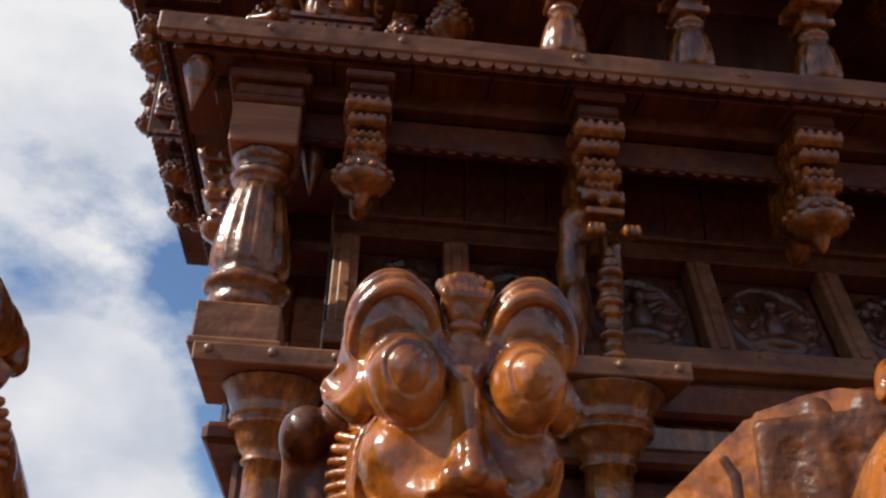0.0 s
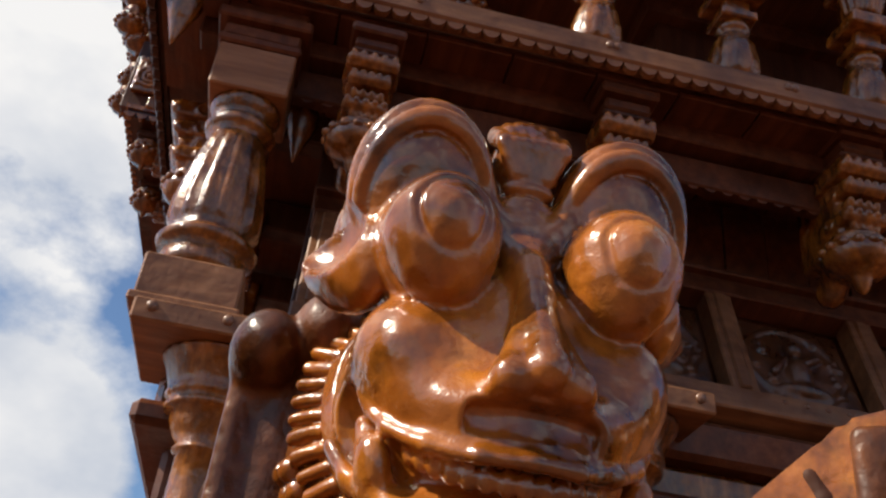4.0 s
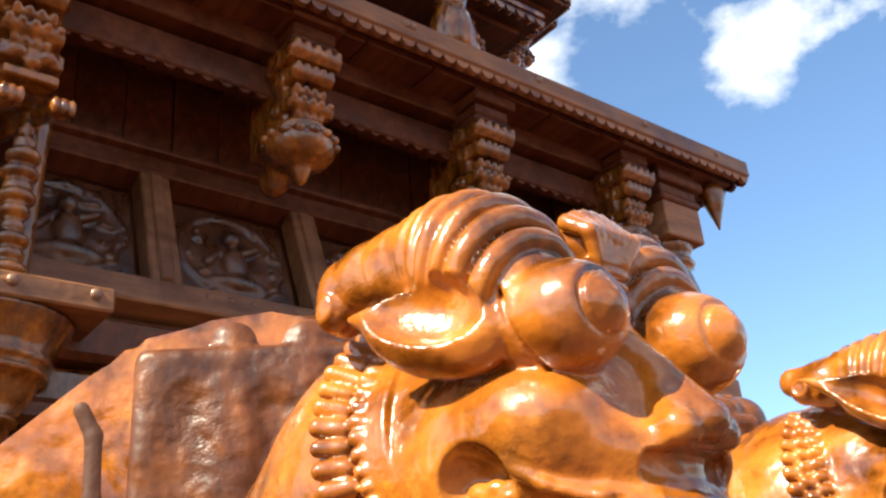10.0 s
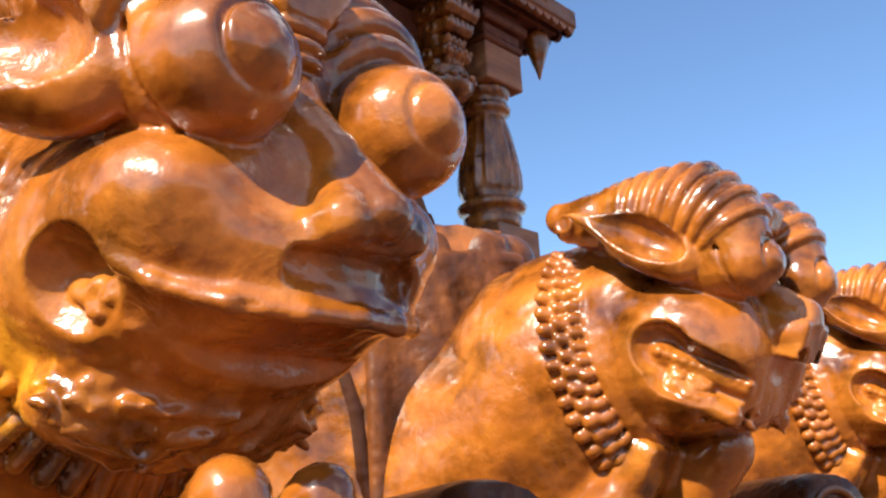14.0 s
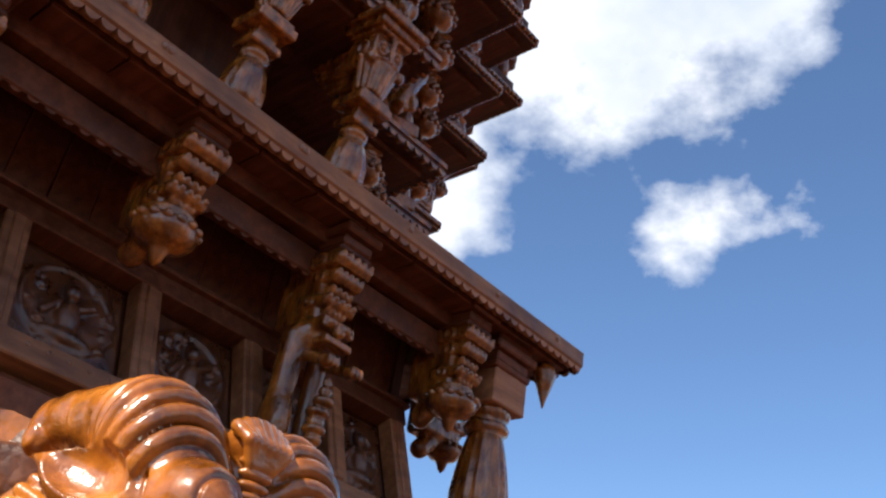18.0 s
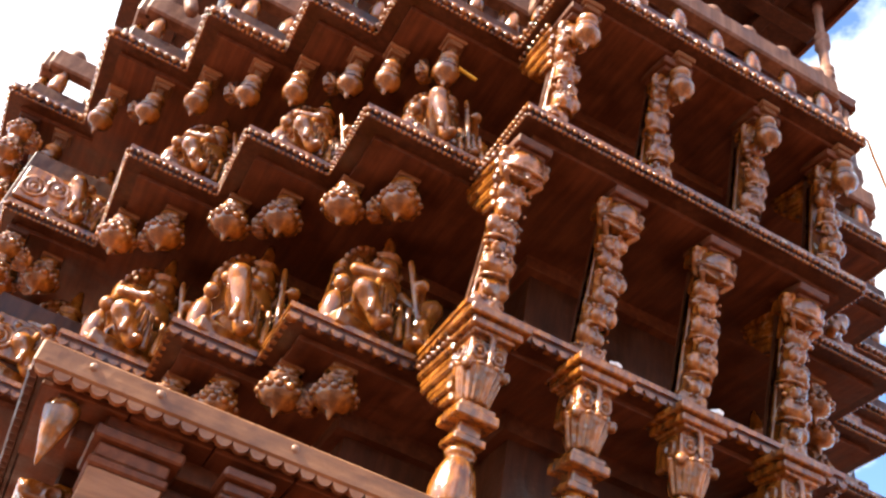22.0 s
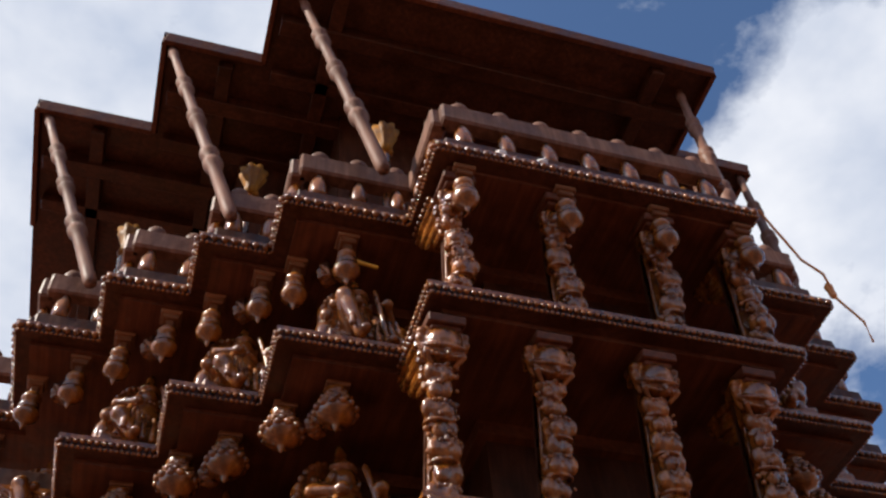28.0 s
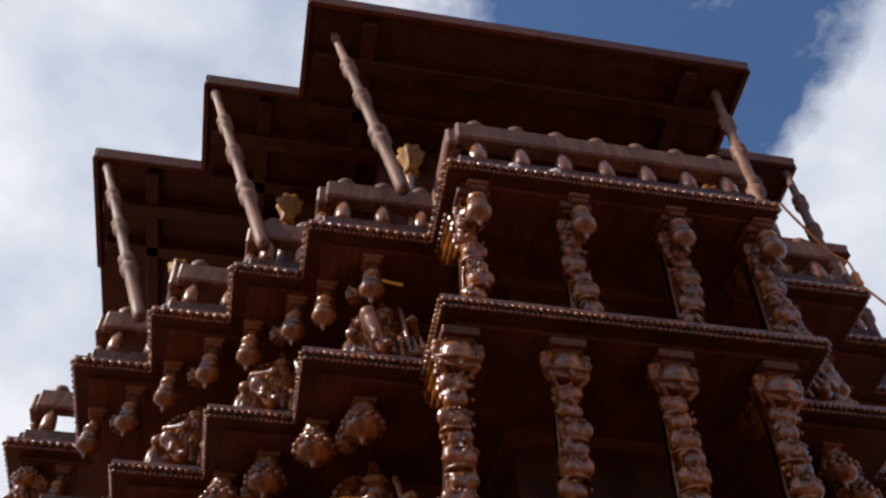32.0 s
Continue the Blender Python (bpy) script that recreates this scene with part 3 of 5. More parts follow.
for x in POSTS:
    part("post", boxes([((x, -0.02, -0.235), (0.10, 0.085, 0.49)), ((x, -0.03, -0.235), (0.045, 0.085, 0.47))], 0.006), BEAM, wall, "", TILT_M)
HOLE = lathe([(0.0, -0.002), (0.009, -0.002), (0.009, 0.002)], 8)
for x in [-0.15 + 0.075 * k for k in range(14)]:
    part("peg", HOLE, IRON, bottom_rail, m=Matrix.Translation((x, -0.071, -0.51)) @ Matrix.Rotation(radians(90), 4, "X"))


def relief(seed, w):
    """A seated shape under an arch, with scrolls round it, carved in the panel."""
    rnd = random.Random(seed)
    p = [block((0, 0.035, 0), (w / 2, 0.012, 0.215), 0.004), ring((0, 0.028, 0.015), w * 0.40, 0.016, 0.006, rot=(90, 0, 0)),
         ell((0, 0.01, -0.03), (0.045, 0.035, 0.07), 0.02), ell((0, 0.0, 0.075), (0.03, 0.03, 0.036)), ell((0, 0.015, -0.115), (0.10, 0.03, 0.03), 0.02),
         cap((-0.04, 0.01, 0.03), (-0.095, 0.01, -0.04), 0.015), cap((0.04, 0.01, 0.03), (0.09, 0.01, 0.06), 0.015), cap((0, 0.02, 0.1), (0, 0.02, 0.14), 0.024, 0.006)]
    for k in range(26):
        a = rnd.uniform(0, 6.28)
        p.append(ell((w * 0.44 * math.cos(a) * rnd.uniform(0.6, 1), 0.024, 0.19 * math.sin(a) * rnd.uniform(0.6, 1)), (rnd.uniform(0.010, 0.024), 0.016, rnd.uniform(0.010, 0.022)), 0.006))
    return skin(p, 0.0062, "relief")


for n, (a, b) in enumerate(zip(POSTS, POSTS[1:])):
    part("carved_panel", relief(n, b - a - 0.11), RELIEF, wall, "carved relief of a seated shape under an arch", TILT_M @ Matrix.Translation(((a + b) / 2, -0.0, -0.235)))

# lower mouldings under the panels
for n, (y, z0, z1, xs) in enumerate(((3.14, 2.56, 2.70, 2.10), (3.20, 2.44, 2.555, 2.08), (3.10, 2.36, 2.435, 2.12), (3.22, 1.2, 2.355, 2.02))):
    thing(f"moulding_{n + 1}", "long horizontal dark wooden moulding under the panels", "moulding", kind="structure", data=mesh(boxes([((0, y + 0.8, (z0 + z1) / 2), (2 * xs, 1.6, z1 - z0))], 0.02)), mat=PLANK if n != 1 else CARVED)
thing("base_platform", "broad dark wooden base platform behind the beasts", "platform", kind="structure", data=mesh(boxes([((0, 5.35, 1.70), (4.4, 5.2, 0.40)), ((0, 5.3, 1.0), (4.2, 5.0, 1.0)), ((0, 5.3, 1.95), (4.28, 5.0, 0.10))], 0.02)), mat=DARK)

# ---- columns of the lowest storey ----
SHORT = [(0.062, 2.772), (0.10, 2.772), (0.105, 2.835), (0.085, 2.85), (0.118, 2.862), (0.125, 2.882), (0.115, 2.90), (0.098, 2.915), (0.108, 2.94), (0.118, 2.96), (0.118, 3.02), (0.105, 3.12), (0.088, 3.22), (0.072, 3.285), (0.068, 3.29), (0.088, 3.305), (0.094, 3.325), (0.086, 3.345), (0.070, 3.355), (0.086, 3.375), (0.095, 3.40), (0.095, 3.42)]
CAPITAL = [(0.20, 1.90), (0.20, 1.94), (0.17, 1.97), (0.155, 2.00), (0.160, 2.02), (0.13, 2.05), (0.088, 2.08), (0.084, 2.20), (0.084, 2.292), (0.100, 2.296), (0.102, 2.306), (0.090, 2.314), (0.112, 2.34), (0.132, 2.375), (0.140, 2.40), (0.160, 2.405), (0.166, 2.415), (0.156, 2.425), (0.148, 2.430), (0.166, 2.438), (0.172, 2.450), (0.164, 2.462), (0.172, 2.48), (0.190, 2.52), (0.212, 2.548), (0.215, 2.557)]
M_SHORT = lathe([(r * 1.2, z) for r, z in SHORT], 48, (2.95, 3.27, 16, 0.13), "column")
M_CAPITAL = lathe(CAPITAL, 36, None, "column")


def lower_column(x, y, dz):
    c = thing("lower_column", "glossy turned wooden column with a flaring capital and square slab", "column", "columns under the eave", m=pose(x, y, dz))
    part("shaft", M_CAPITAL, CARVED, c, "round turned shaft", Matrix.Diagonal((0.80, 0.80, 1, 1)) if abs(x) > 1 else None)
    slab = part("slab", boxes([((0, 0, 2.592), (0.50, 0.44, 0.066))], 0.006), BEAM, c, "square slab with bolts")
    for k in (-0.2, 0.0, 0.2):
        part("bolt", BOLT, IRON, slab, m=Matrix.Translation((k, -0.222, 2.60)) @ Matrix.Diagonal((1, 0.7, 1, 1)))
    return c


def corner_post(x, y):
    c = thing("corner_post", "short fluted wooden corner column with ringed neck and square blocks", "column", "corner columns", m=pose(x, y, 0))
    part("fluted_shaft", M_SHORT, CARVED, c, "fluted turned shaft")
    part("base_block", boxes([((0, 0, 2.70), (0.275, 0.275, 0.15)), ((0, 0, 2.630), (0.30, 0.30, 0.03))], 0.006), BEAM, c, "grey square base block")
    part("top_block", boxes([((0, 0, 3.505), (0.25, 0.25, 0.175))], 0.006), BEAM, c, "plain square block")
    for z, w, h in ((3.61, 0.27, 0.035), (3.655, 0.25, 0.055), (3.705, 0.31, 0.045), (3.752, 0.27, 0.047)):
        part("abacus_step", boxes([((0, 0, z), (w, w, h))], 0.008), PLANK, c)
    return c


for x, y, dz in ((-1.90, 3.08, -0.01), (-0.755, 3.12, 0.048), (0.755, 3.12, 0.048), (1.90, 3.08, -0.01)):
    lower_column(x, y, dz)
for x in (-2.03, 2.03):
    corner_post(x, 3.04)

# ---- brackets and hanging buds under the eave ----
BUD = [(0.004, 0.0), (0.018, 0.015), (0.028, 0.045), (0.034, 0.058), (0.066, 0.068), (0.092, 0.092), (0.098, 0.118), (0.090, 0.142), (0.066, 0.156), (0.078, 0.166), (0.074, 0.180), (0.05, 0.19)]
M_BUD = merged([lathe(BUD, 30, (0.062, 0.10, 12, 0.06), "bud"), skin([ell((0.094 * math.cos(k * 0.4189), 0.094 * math.sin(k * 0.4189), 0.132), (0.016, 0.016, 0.016), 0.002) for k in range(15)], 0.006, "bud")], "bud")
M_DROP = lathe([(0.004, 0.0), (0.012, 0.03), (0.035, 0.10), (0.055, 0.16), (0.062, 0.19), (0.055, 0.215), (0.035, 0.225), (0.035, 0.25)], 20, (0.05, 0.2, 10, 0.12), "drop")


def corbel_skin():
    """Cushions in steps, beaded along their front edges, on an arm that grows out from the wall."""
    p = [block((0, 0.12, 0.13), (0.075, 0.13, 0.17), 0.02), cap((0, 0.10, -0.02), (0, 0.20, -0.12), 0.06, 0.05, 0.03)]
    for w, y, z, hh in ((0.098, -0.025, 0.235, 0.034), (0.078, -0.02, 0.165, 0.028), (0.062, 0.0, 0.105, 0.022), (0.085, 0.005, 0.052, 0.024), (0.055, 0.01, 0.012, 0.018)):
        p.append(block((0, y + 0.02, z), (w, w * 0.95, hh), 0.012))
        p.append(cap((-w * 0.8, y - w * 0.72, z), (w * 0.8, y - w * 0.72, z), hh * 0.75, hh * 0.75, 0.012))
        n = 5 if w > 0.07 else 4
        for j in range(n):
            p.append(ell((-w * 0.8 + 1.6 * w * j / (n - 1), y - w * 0.92, z + hh * 0.5), (0.013, 0.012, 0.013), 0.005))
        for s in (-1, 1):
            p.append(ring((s * w, y + 0.03, z), hh * 0.8, 0.008, 0.004, rot=(0, 90, 0)))
    return skin(p, 0.006, "corbel")


M_CORBEL = corbel_skin()


def eave_bracket(x, y, z, bud=True, scale=1.0):
    b = thing("eave_bracket", "dark stepped wooden bracket" + (" ending in a hanging lotus bud" if bud else " above a rearing beast"), "bracket", "brackets under the eave", m=pose(x, y, z) @ Matrix.Scale(scale, 4))
    corbel = part("corbel", M_CORBEL, CARVED, b)
    for y, z, w, h in ((-0.01, 0.285, 0.18, 0.03), (-0.02, 0.325, 0.165, 0.05), (-0.03, 0.372, 0.21, 0.045)):
        part("abacus_step", boxes([((0, y, z), (w, w, h))], 0.01), PLANK, b)
    if bud:
        part("bud", M_BUD, CARVED, corbel, "carved lotus bud", Matrix.Translation((0, 0.02, -0.215)) @ Matrix.Diagonal((1.25, 1.25, 1.15, 1)))
    return b


for x in (0.10, 1.72):
    eave_bracket(x, 2.985, 3.41)
eave_bracket(-1.66, 2.92, 3.37, True, 0.86)
for x in (-0.775, 0.90):
    eave_bracket(x, 3.0, 3.37, False)
for x, y, z in ((-2.30, 2.92, 3.53), (2.30, 2.92, 3.53), (-1.86, 3.2, 3.38), (1.86, 3.2, 3.38)):
    d = thing("hanging_bud", "glossy fluted wooden bud hanging under the eave", "hanging bud", "buds under the eave", m=pose(x, y, z))
    part("drop", M_DROP, CARVED, d)
    part("stem", boxes([((0, 0, 0.245), (0.07, 0.07, 0.03))], 0.006), DARK, d)


for s in (-1, 1):
    for y in (3.45, 4.1, 4.75):
        g = thing("side_bracket", "carved bracket of beaded knobs under the side of the eave", "bracket", "brackets under the eave's sides", m=pose(s * 2.22, y, 3.40, 0, 0, s * 90))
        part("corbel", M_CORBEL, CARVED, g)
        part("bud", M_BUD, CARVED, g, "", Matrix.Translation((0, 0.02, -0.185)))
        part("arm", boxes([((0, 0.22, 0.30), (0.10, 0.46, 0.14))], 0.008), DARK, g)


def rearing_beast():
    """A mask with bared teeth and two forward paws over a turned leg, a haunch behind."""
    p = [ell((-0.01, 0.04, 0.585), (0.085, 0.07, 0.075), 0.02), block((0, -0.02, 0.60), (0.075, 0.05, 0.022), 0.012), ell((-0.036, -0.065, 0.600), (0.026, 0.022, 0.020), 0.006), ell((0.036, -0.065, 0.600), (0.026, 0.022, 0.020), 0.006),
         ell((0, -0.075, 0.570), (0.022, 0.024, 0.016), 0.008), block((0, -0.05, 0.535), (0.066, 0.035, 0.014), 0.006), block((0, -0.068, 0.515), (0.052, 0.022, 0.007), 0.003, -1), cap((-0.075, 0.07, 0.55), (-0.085, 0.08, 0.05), 0.050, 0.038, 0.03), ell((-0.085, 0.07, 0.24), (0.052, 0.075, 0.11), 0.03), ell((-0.09, 0.02, 0.03), (0.05, 0.07, 0.03), 0.02),
         cap((0.06, 0.08, 0.5), (0.06, 0.10, 0.1), 0.04, 0.03, 0.02)]
    for s in (-1, 1):
        p += [cap((s * 0.05, 0.02, 0.49), (0.012 + s * 0.058, -0.085, 0.452), 0.022, 0.020), ell((0.012 + s * 0.058, -0.10, 0.45), (0.034, 0.034, 0.024), 0.006)]
        for j in (-1, 0, 1):
            p.append(ell((0.012 + s * 0.058 + j * 0.019, -0.125, 0.445), (0.0105, 0.016, 0.022), 0.003))
    for z, r in ((0.40, 0.018), (0.365, 0.026), (0.33, 0.040), (0.295, 0.044), (0.262, 0.034), (0.235, 0.044), (0.20, 0.036), (0.165, 0.028), (0.13, 0.040), (0.095, 0.034), (0.06, 0.044), (0.025, 0.05)):
        p.append(ell((0.012, -0.055 + 0.02 * (z < 0.3), z), (r, r, 0.022), 0.005))
    return skin(p, 0.0056, "rearing_beast")


M_REAR = rearing_beast()
for x in (-0.775, 0.90):
    thing("rearing_beast", "small carved rearing beast with glossy raised paws on a column slab", "statue", "rearing beasts", m=pose(x, 2.99, 2.62) @ Matrix.Diagonal((1.12, 1.12, 1.16, 1)), data=M_REAR, mat=CARVED)

# ---- pillars of the upper storeys ----
VASE = [(0.045, 0.0), (0.075, 0.0), (0.088, 0.03), (0.086, 0.08), (0.070, 0.15), (0.048, 0.195), (0.042, 0.20), (0.055, 0.21), (0.058, 0.225), (0.048, 0.235), (0.050, 0.25)]
M_VASE = lathe(VASE, 32, (0.02, 0.18, 12, 0.16), "vase")


def lumps(seed, height, width, depth, n, h=0.0075):
    """Crowded little carvings stacked up a pillar: bodies, limbs and rosettes."""
    rnd = random.Random(seed)
    p = [block((0, 0.05, height / 2), (width * 0.55, 0.05, height / 2), 0.02)]
    for k in range(n):
        z = height * (k + 0.5) / n
        s = 1 if k % 2 else -1
        p += [ell((0.01 * s, -0.01, z), (width * 0.55, depth * 0.62, height / n * 0.44), 0.012), ell((s * width * 0.3, -depth * 0.55, z + 0.01), (0.03, 0.03, height / n * 0.33), 0.010),
              cap((-s * width * 0.5, -0.01, z - 0.02), (-s * width * 0.18, -depth * 0.75, z + 0.03), 0.018, 0.013, 0.008), ring((0, 0.0, z - height / n * 0.45), width * 0.48, 0.012, 0.006)]
        for j in range(6):
            a = rnd.uniform(-2.9, -0.25)
            p.append(ell((width * 0.6 * math.cos(a), depth * 0.85 * math.sin(a) + 0.01, z + rnd.uniform(-0.4, 0.4) * height / n), (rnd.uniform(0.010, 0.02),) * 3, 0.006))
    return skin(p, h, "carving")


def figure_lumps(seed, slim=1.0, sway=0.02):
    """Plain rounded masses in a swaying stack with limb-like loops, girdled with rings and studded with knobs."""
    rnd = random.Random(seed)
    turn = rnd.choice((-1, 1))
    p = [block((0, 0.085, 0.36), (0.045, 0.030, 0.36), 0.02)]
    for k, (z, w, d, hh) in enumerate(((0.045, 0.076, 0.070, 0.055), (0.14, 0.060, 0.056, 0.075), (0.25, 0.076, 0.072, 0.062), (0.345, 0.052, 0.052, 0.050), (0.44, 0.074, 0.066, 0.066), (0.545, 0.050, 0.050, 0.045), (0.63, 0.062, 0.058, 0.052))):
        w, d = w * slim, d * slim
        x = turn * sway * math.sin(z * 9.0 + seed)
        s = 1 if (k + seed) % 2 else -1
        p += [ell((x, -0.005, z), (w, d, hh), 0.012), ell((x + s * w * 0.75, -d * 0.45, z + 0.01), (0.034, 0.034, 0.046), 0.008), ell((x - s * w * 0.40, -d * 0.85, z - 0.012), (0.034, 0.026, 0.036), 0.007), cap((x - s * w * 0.9, -0.01, z + 0.03), (x - s * w * 0.1, -d * 1.05, z + 0.012), 0.017, 0.014, 0.006)]
        if k % 2 == 0:
            p += [ell((x + 1.02 * w * math.cos(q), -0.005 + 1.02 * d * math.sin(q), z + 0.55 * hh), (0.0105, 0.0105, 0.0105), 0.002) for q in [-0.35 - 0.34 * j for j in range(8)]]
            p.append(ring((x, 0.0, z - hh * 0.8), w * 0.86, 0.009, 0.004))
    for j in range(30):
        q, z = rnd.uniform(-3.0, -0.1), rnd.uniform(0.03, 0.69)
        p.append(ell((0.074 * slim * math.cos(q), 0.070 * slim * math.sin(q), z), (rnd.uniform(0.009, 0.016),) * 3, 0.003))
    return skin(p, 0.0058, "figure_carving")


def rosette_head():
    """A round head of a pillar: a ball wrapped in beaded hoops with a small tip below and leaves at the back."""
    p = [ell((0, -0.020, 0.105), (0.092, 0.090, 0.088), 0.01), block((0, 0.03, 0.16), (0.085, 0.075, 0.040), 0.012), block((0, 0.045, 0.06), (0.05, 0.05, 0.07), 0.012), cap((0, -0.085, 0.055), (0, -0.105, 0.020), 0.020, 0.010, 0.006)]
    for tilt, n in ((52, 15), (24, 17)):
        for j in range(n):
            a = math.pi * (0.02 + 0.96 * j / (n - 1))
            q = Euler((radians(tilt), 0, 0)).to_matrix() @ Vector((0.096 * math.cos(a), -0.096 * math.sin(a), 0))
            p.append(ell((q.x, q.y - 0.018, q.z + 0.10), (0.0125,) * 3, 0.002))
    for s in (-1, 1):
        p += [cap((s * 0.075, 0.0, 0.05), (s * 0.105, -0.02, 0.13), 0.016, 0.024, 0.006), ell((s * 0.100, -0.01, 0.165), (0.028, 0.04, 0.026), 0.006), cap((s * 0.05, -0.03, 0.0), (s * 0.085, -0.05, 0.045), 0.012, 0.016, 0.006)]
    return skin(p, 0.0058, "carving")


def leaf_head():
    """A square carved block over a bulb of upright leaves."""
    p = [block((0, 0.02, 0.235), (0.098, 0.105, 0.080), 0.008), ell((0, 0.01, 0.10), (0.080, 0.085, 0.095), 0.012), block((0, 0.0, 0.335), (0.108, 0.115, 0.018), 0.004)]
    for j in range(9):
        a = -math.pi * (j + 0.5) / 9
        c, s = math.cos(a), math.sin(a)
        p += [cap((0.070 * c, 0.074 * s, 0.04), (0.098 * c, 0.104 * s, 0.165), 0.013, 0.022, 0.003), ell((0.112 * c, 0.118 * s, 0.180), (0.020, 0.020, 0.014), 0.003)]
    for s in (-1, 1):
        p += [ring((s * 0.05, -0.088, 0.245), 0.030, 0.010, 0.003, rot=(90, 0, 0)), ell((s * 0.05, -0.09, 0.245), (0.014,) * 3, 0.003), ell((s * 0.100, -0.090, 0.17), (0.024, 0.026, 0.030), 0.004), ring((s * 0.102, 0.0, 0.245), 0.034, 0.010, 0.003, rot=(0, 90, 0))]
    p += [cap((0, -0.10, 0.31), (0, -0.115, 0.20), 0.020, 0.012, 0.005), ell((0, -0.112, 0.16), (0.020, 0.018, 0.024), 0.004)]
    return skin(p, 0.0058, "carving")


def wing_bracket():
    """A deep ridged bracket that runs back from a corner pillar's head, shorter in each lower step."""
    bm = bmesh.new()
    for k, (z, ln) in enumerate(((0.150, 0.36), (0.105, 0.34), (0.060, 0.30), (0.015, 0.25), (-0.030, 0.19), (-0.075, 0.12))):
        box(bm, (0, ln / 2, z), (0.16 - 0.012 * k - 0.022 * (k % 2), ln, 0.046), 0.010)
    for k in range(7):
        bmesh.ops.create_icosphere(bm, subdivisions=2, radius=0.017, matrix=Matrix.Translation((-0.085, 0.03 + 0.05 * k, 0.185)))
    return mesh(bm, "wing")


M_FIGS = [figure_lumps(k) for k in range(3)]
M_SLIM = [figure_lumps(20 + k, 0.86, 0.034) for k in range(3)]
M_HEADS = [rosette_head()]
M_LEAF_HEAD = leaf_head()
M_WING = wing_bracket()


TIP_BUD = [(0.003, 0.0), (0.011, 0.022), (0.016, 0.050), (0.044, 0.068), (0.066, 0.095), (0.072, 0.122), (0.066, 0.146), (0.046, 0.160), (0.058, 0.172), (0.060, 0.186), (0.036, 0.200), (0.034, 0.214), (0.052, 0.226), (0.058, 0.250), (0.046, 0.275), (0.030, 0.290)]
M_TIP_BUD = lathe(TIP_BUD, 20, None, "bud")
M_CROWN = merged([lathe([(0.003, 0.0), (0.010, 0.012), (0.015, 0.030), (0.020, 0.040), (0.050, 0.048), (0.076, 0.068), (0.087, 0.096), (0.084, 0.124), (0.066, 0.144), (0.056, 0.152), (0.072, 0.162), (0.074, 0.174), (0.050, 0.186), (0.046, 0.205), (0.062, 0.22)], 22, (0.045, 0.09, 11, 0.08), "bud"), skin([ell((0.086 * math.cos(k * 0.4833), 0.086 * math.sin(k * 0.4833), 0.108), (0.0185, 0.0185, 0.0185), 0.002) for k in range(13)] + [ell((0.072 * math.cos(k * 0.5712), 0.072 * math.sin(k * 0.5712), 0.142), (0.0165, 0.0165, 0.0155), 0.002) for k in range(11)] + [ell((0.062 * math.cos(k * 0.5712), 0.062 * math.sin(k * 0.5712), 0.176), (0.015, 0.015, 0.013), 0.002) for k in range(11)], 0.006, "bud")], "bud")


def lean_pose(base, top):
    base, top = Vector(base), Vector(top)
    d = top - base
    return Matrix.Translation(base) @ Matrix.Rotation(math.atan2(-d.y, d.z), 4, "X")


def corner_wing(p, x, z):
    """The side bracket of the two outermost pillars of a row."""
    if abs(x) > 0.65:
        s = math.copysign(1, x)
        part("side_wing", M_WING, CARVED, p, "ridged side bracket", Matrix.Translation((s * 0.035, 0.06, z)) @ Matrix.Diagonal((-s, 1, 1, 1)))


def vase_pillar(x, n):
    p = thing("vase_pillar", "carved wooden pillar with a square leafy head on a fluted vase foot", "pillar", "pillars above the eave", m=lean_pose((x, 2.88, 3.88), (x, 2.80, 4.70)))
    part("vase", M_VASE, CARVED, p, "fluted vase foot", Matrix.Diagonal((1.12, 1.12, 1.1, 1)))
    part("neck_block", boxes([((0, 0, 0.290), (0.14, 0.14, 0.035)), ((0, 0, 0.335), (0.10, 0.10, 0.06)), ((0, -0.005, 0.385), (0.19, 0.19, 0.045)), ((0, -0.005, 0.420), (0.16, 0.16, 0.03))], 0.006), CARVED, p)
    part("carving", M_LEAF_HEAD, CARVED, p, "leafy carved head", pose(0, 0, 0.425) @ Matrix.Diagonal((0.9, 0.9, 1, 1)))
    part("top_block", boxes([((0, 0, 0.782), (0.24, 0.25, 0.04)), ((0, 0, 0.822), (0.29, 0.30, 0.04))], 0.006), CARVED, p)
    corner_wing(p, x, 0.585)
    return p


def figure_pillar(x, y0, z0, y1, z1, n):
    low = z0 < 5
    p = thing("figure_pillar", "glossy wooden pillar of stacked rounded masses" + (" under a round beaded head" if low else " in a swaying line"), "pillar", "figure pillars", m=lean_pose((x, y0, z0), (x, y1, z1)))
    ln = math.hypot(y1 - y0, z1 - z0)
    part("figure_carving", (M_FIGS if low else M_SLIM)[n % 3], CARVED, p, "", Matrix.Diagonal((1, 1, (ln - (0.22 if low else 0.16)) / 0.70, 1)))
    part("capital", M_HEADS[0], CARVED, p, "round head wrapped in beads", pose(0, -0.01, ln - 0.255) @ Matrix.Diagonal((1.08, 1.08, 1.08, 1) if low else (0.82, 0.82, 0.9, 1)))
    part("top_block", boxes([((0, 0, ln - 0.03), (0.19, 0.23, 0.05)), ((0, 0, ln - 0.065), (0.15, 0.18, 0.03))], 0.006), PLANK, p)
    part("shaft", boxes([((0, 0.10, ln / 2), (0.09, 0.07, ln))], 0.008), DARK, p)
    corner_wing(p, x, ln - 0.23)
    return p


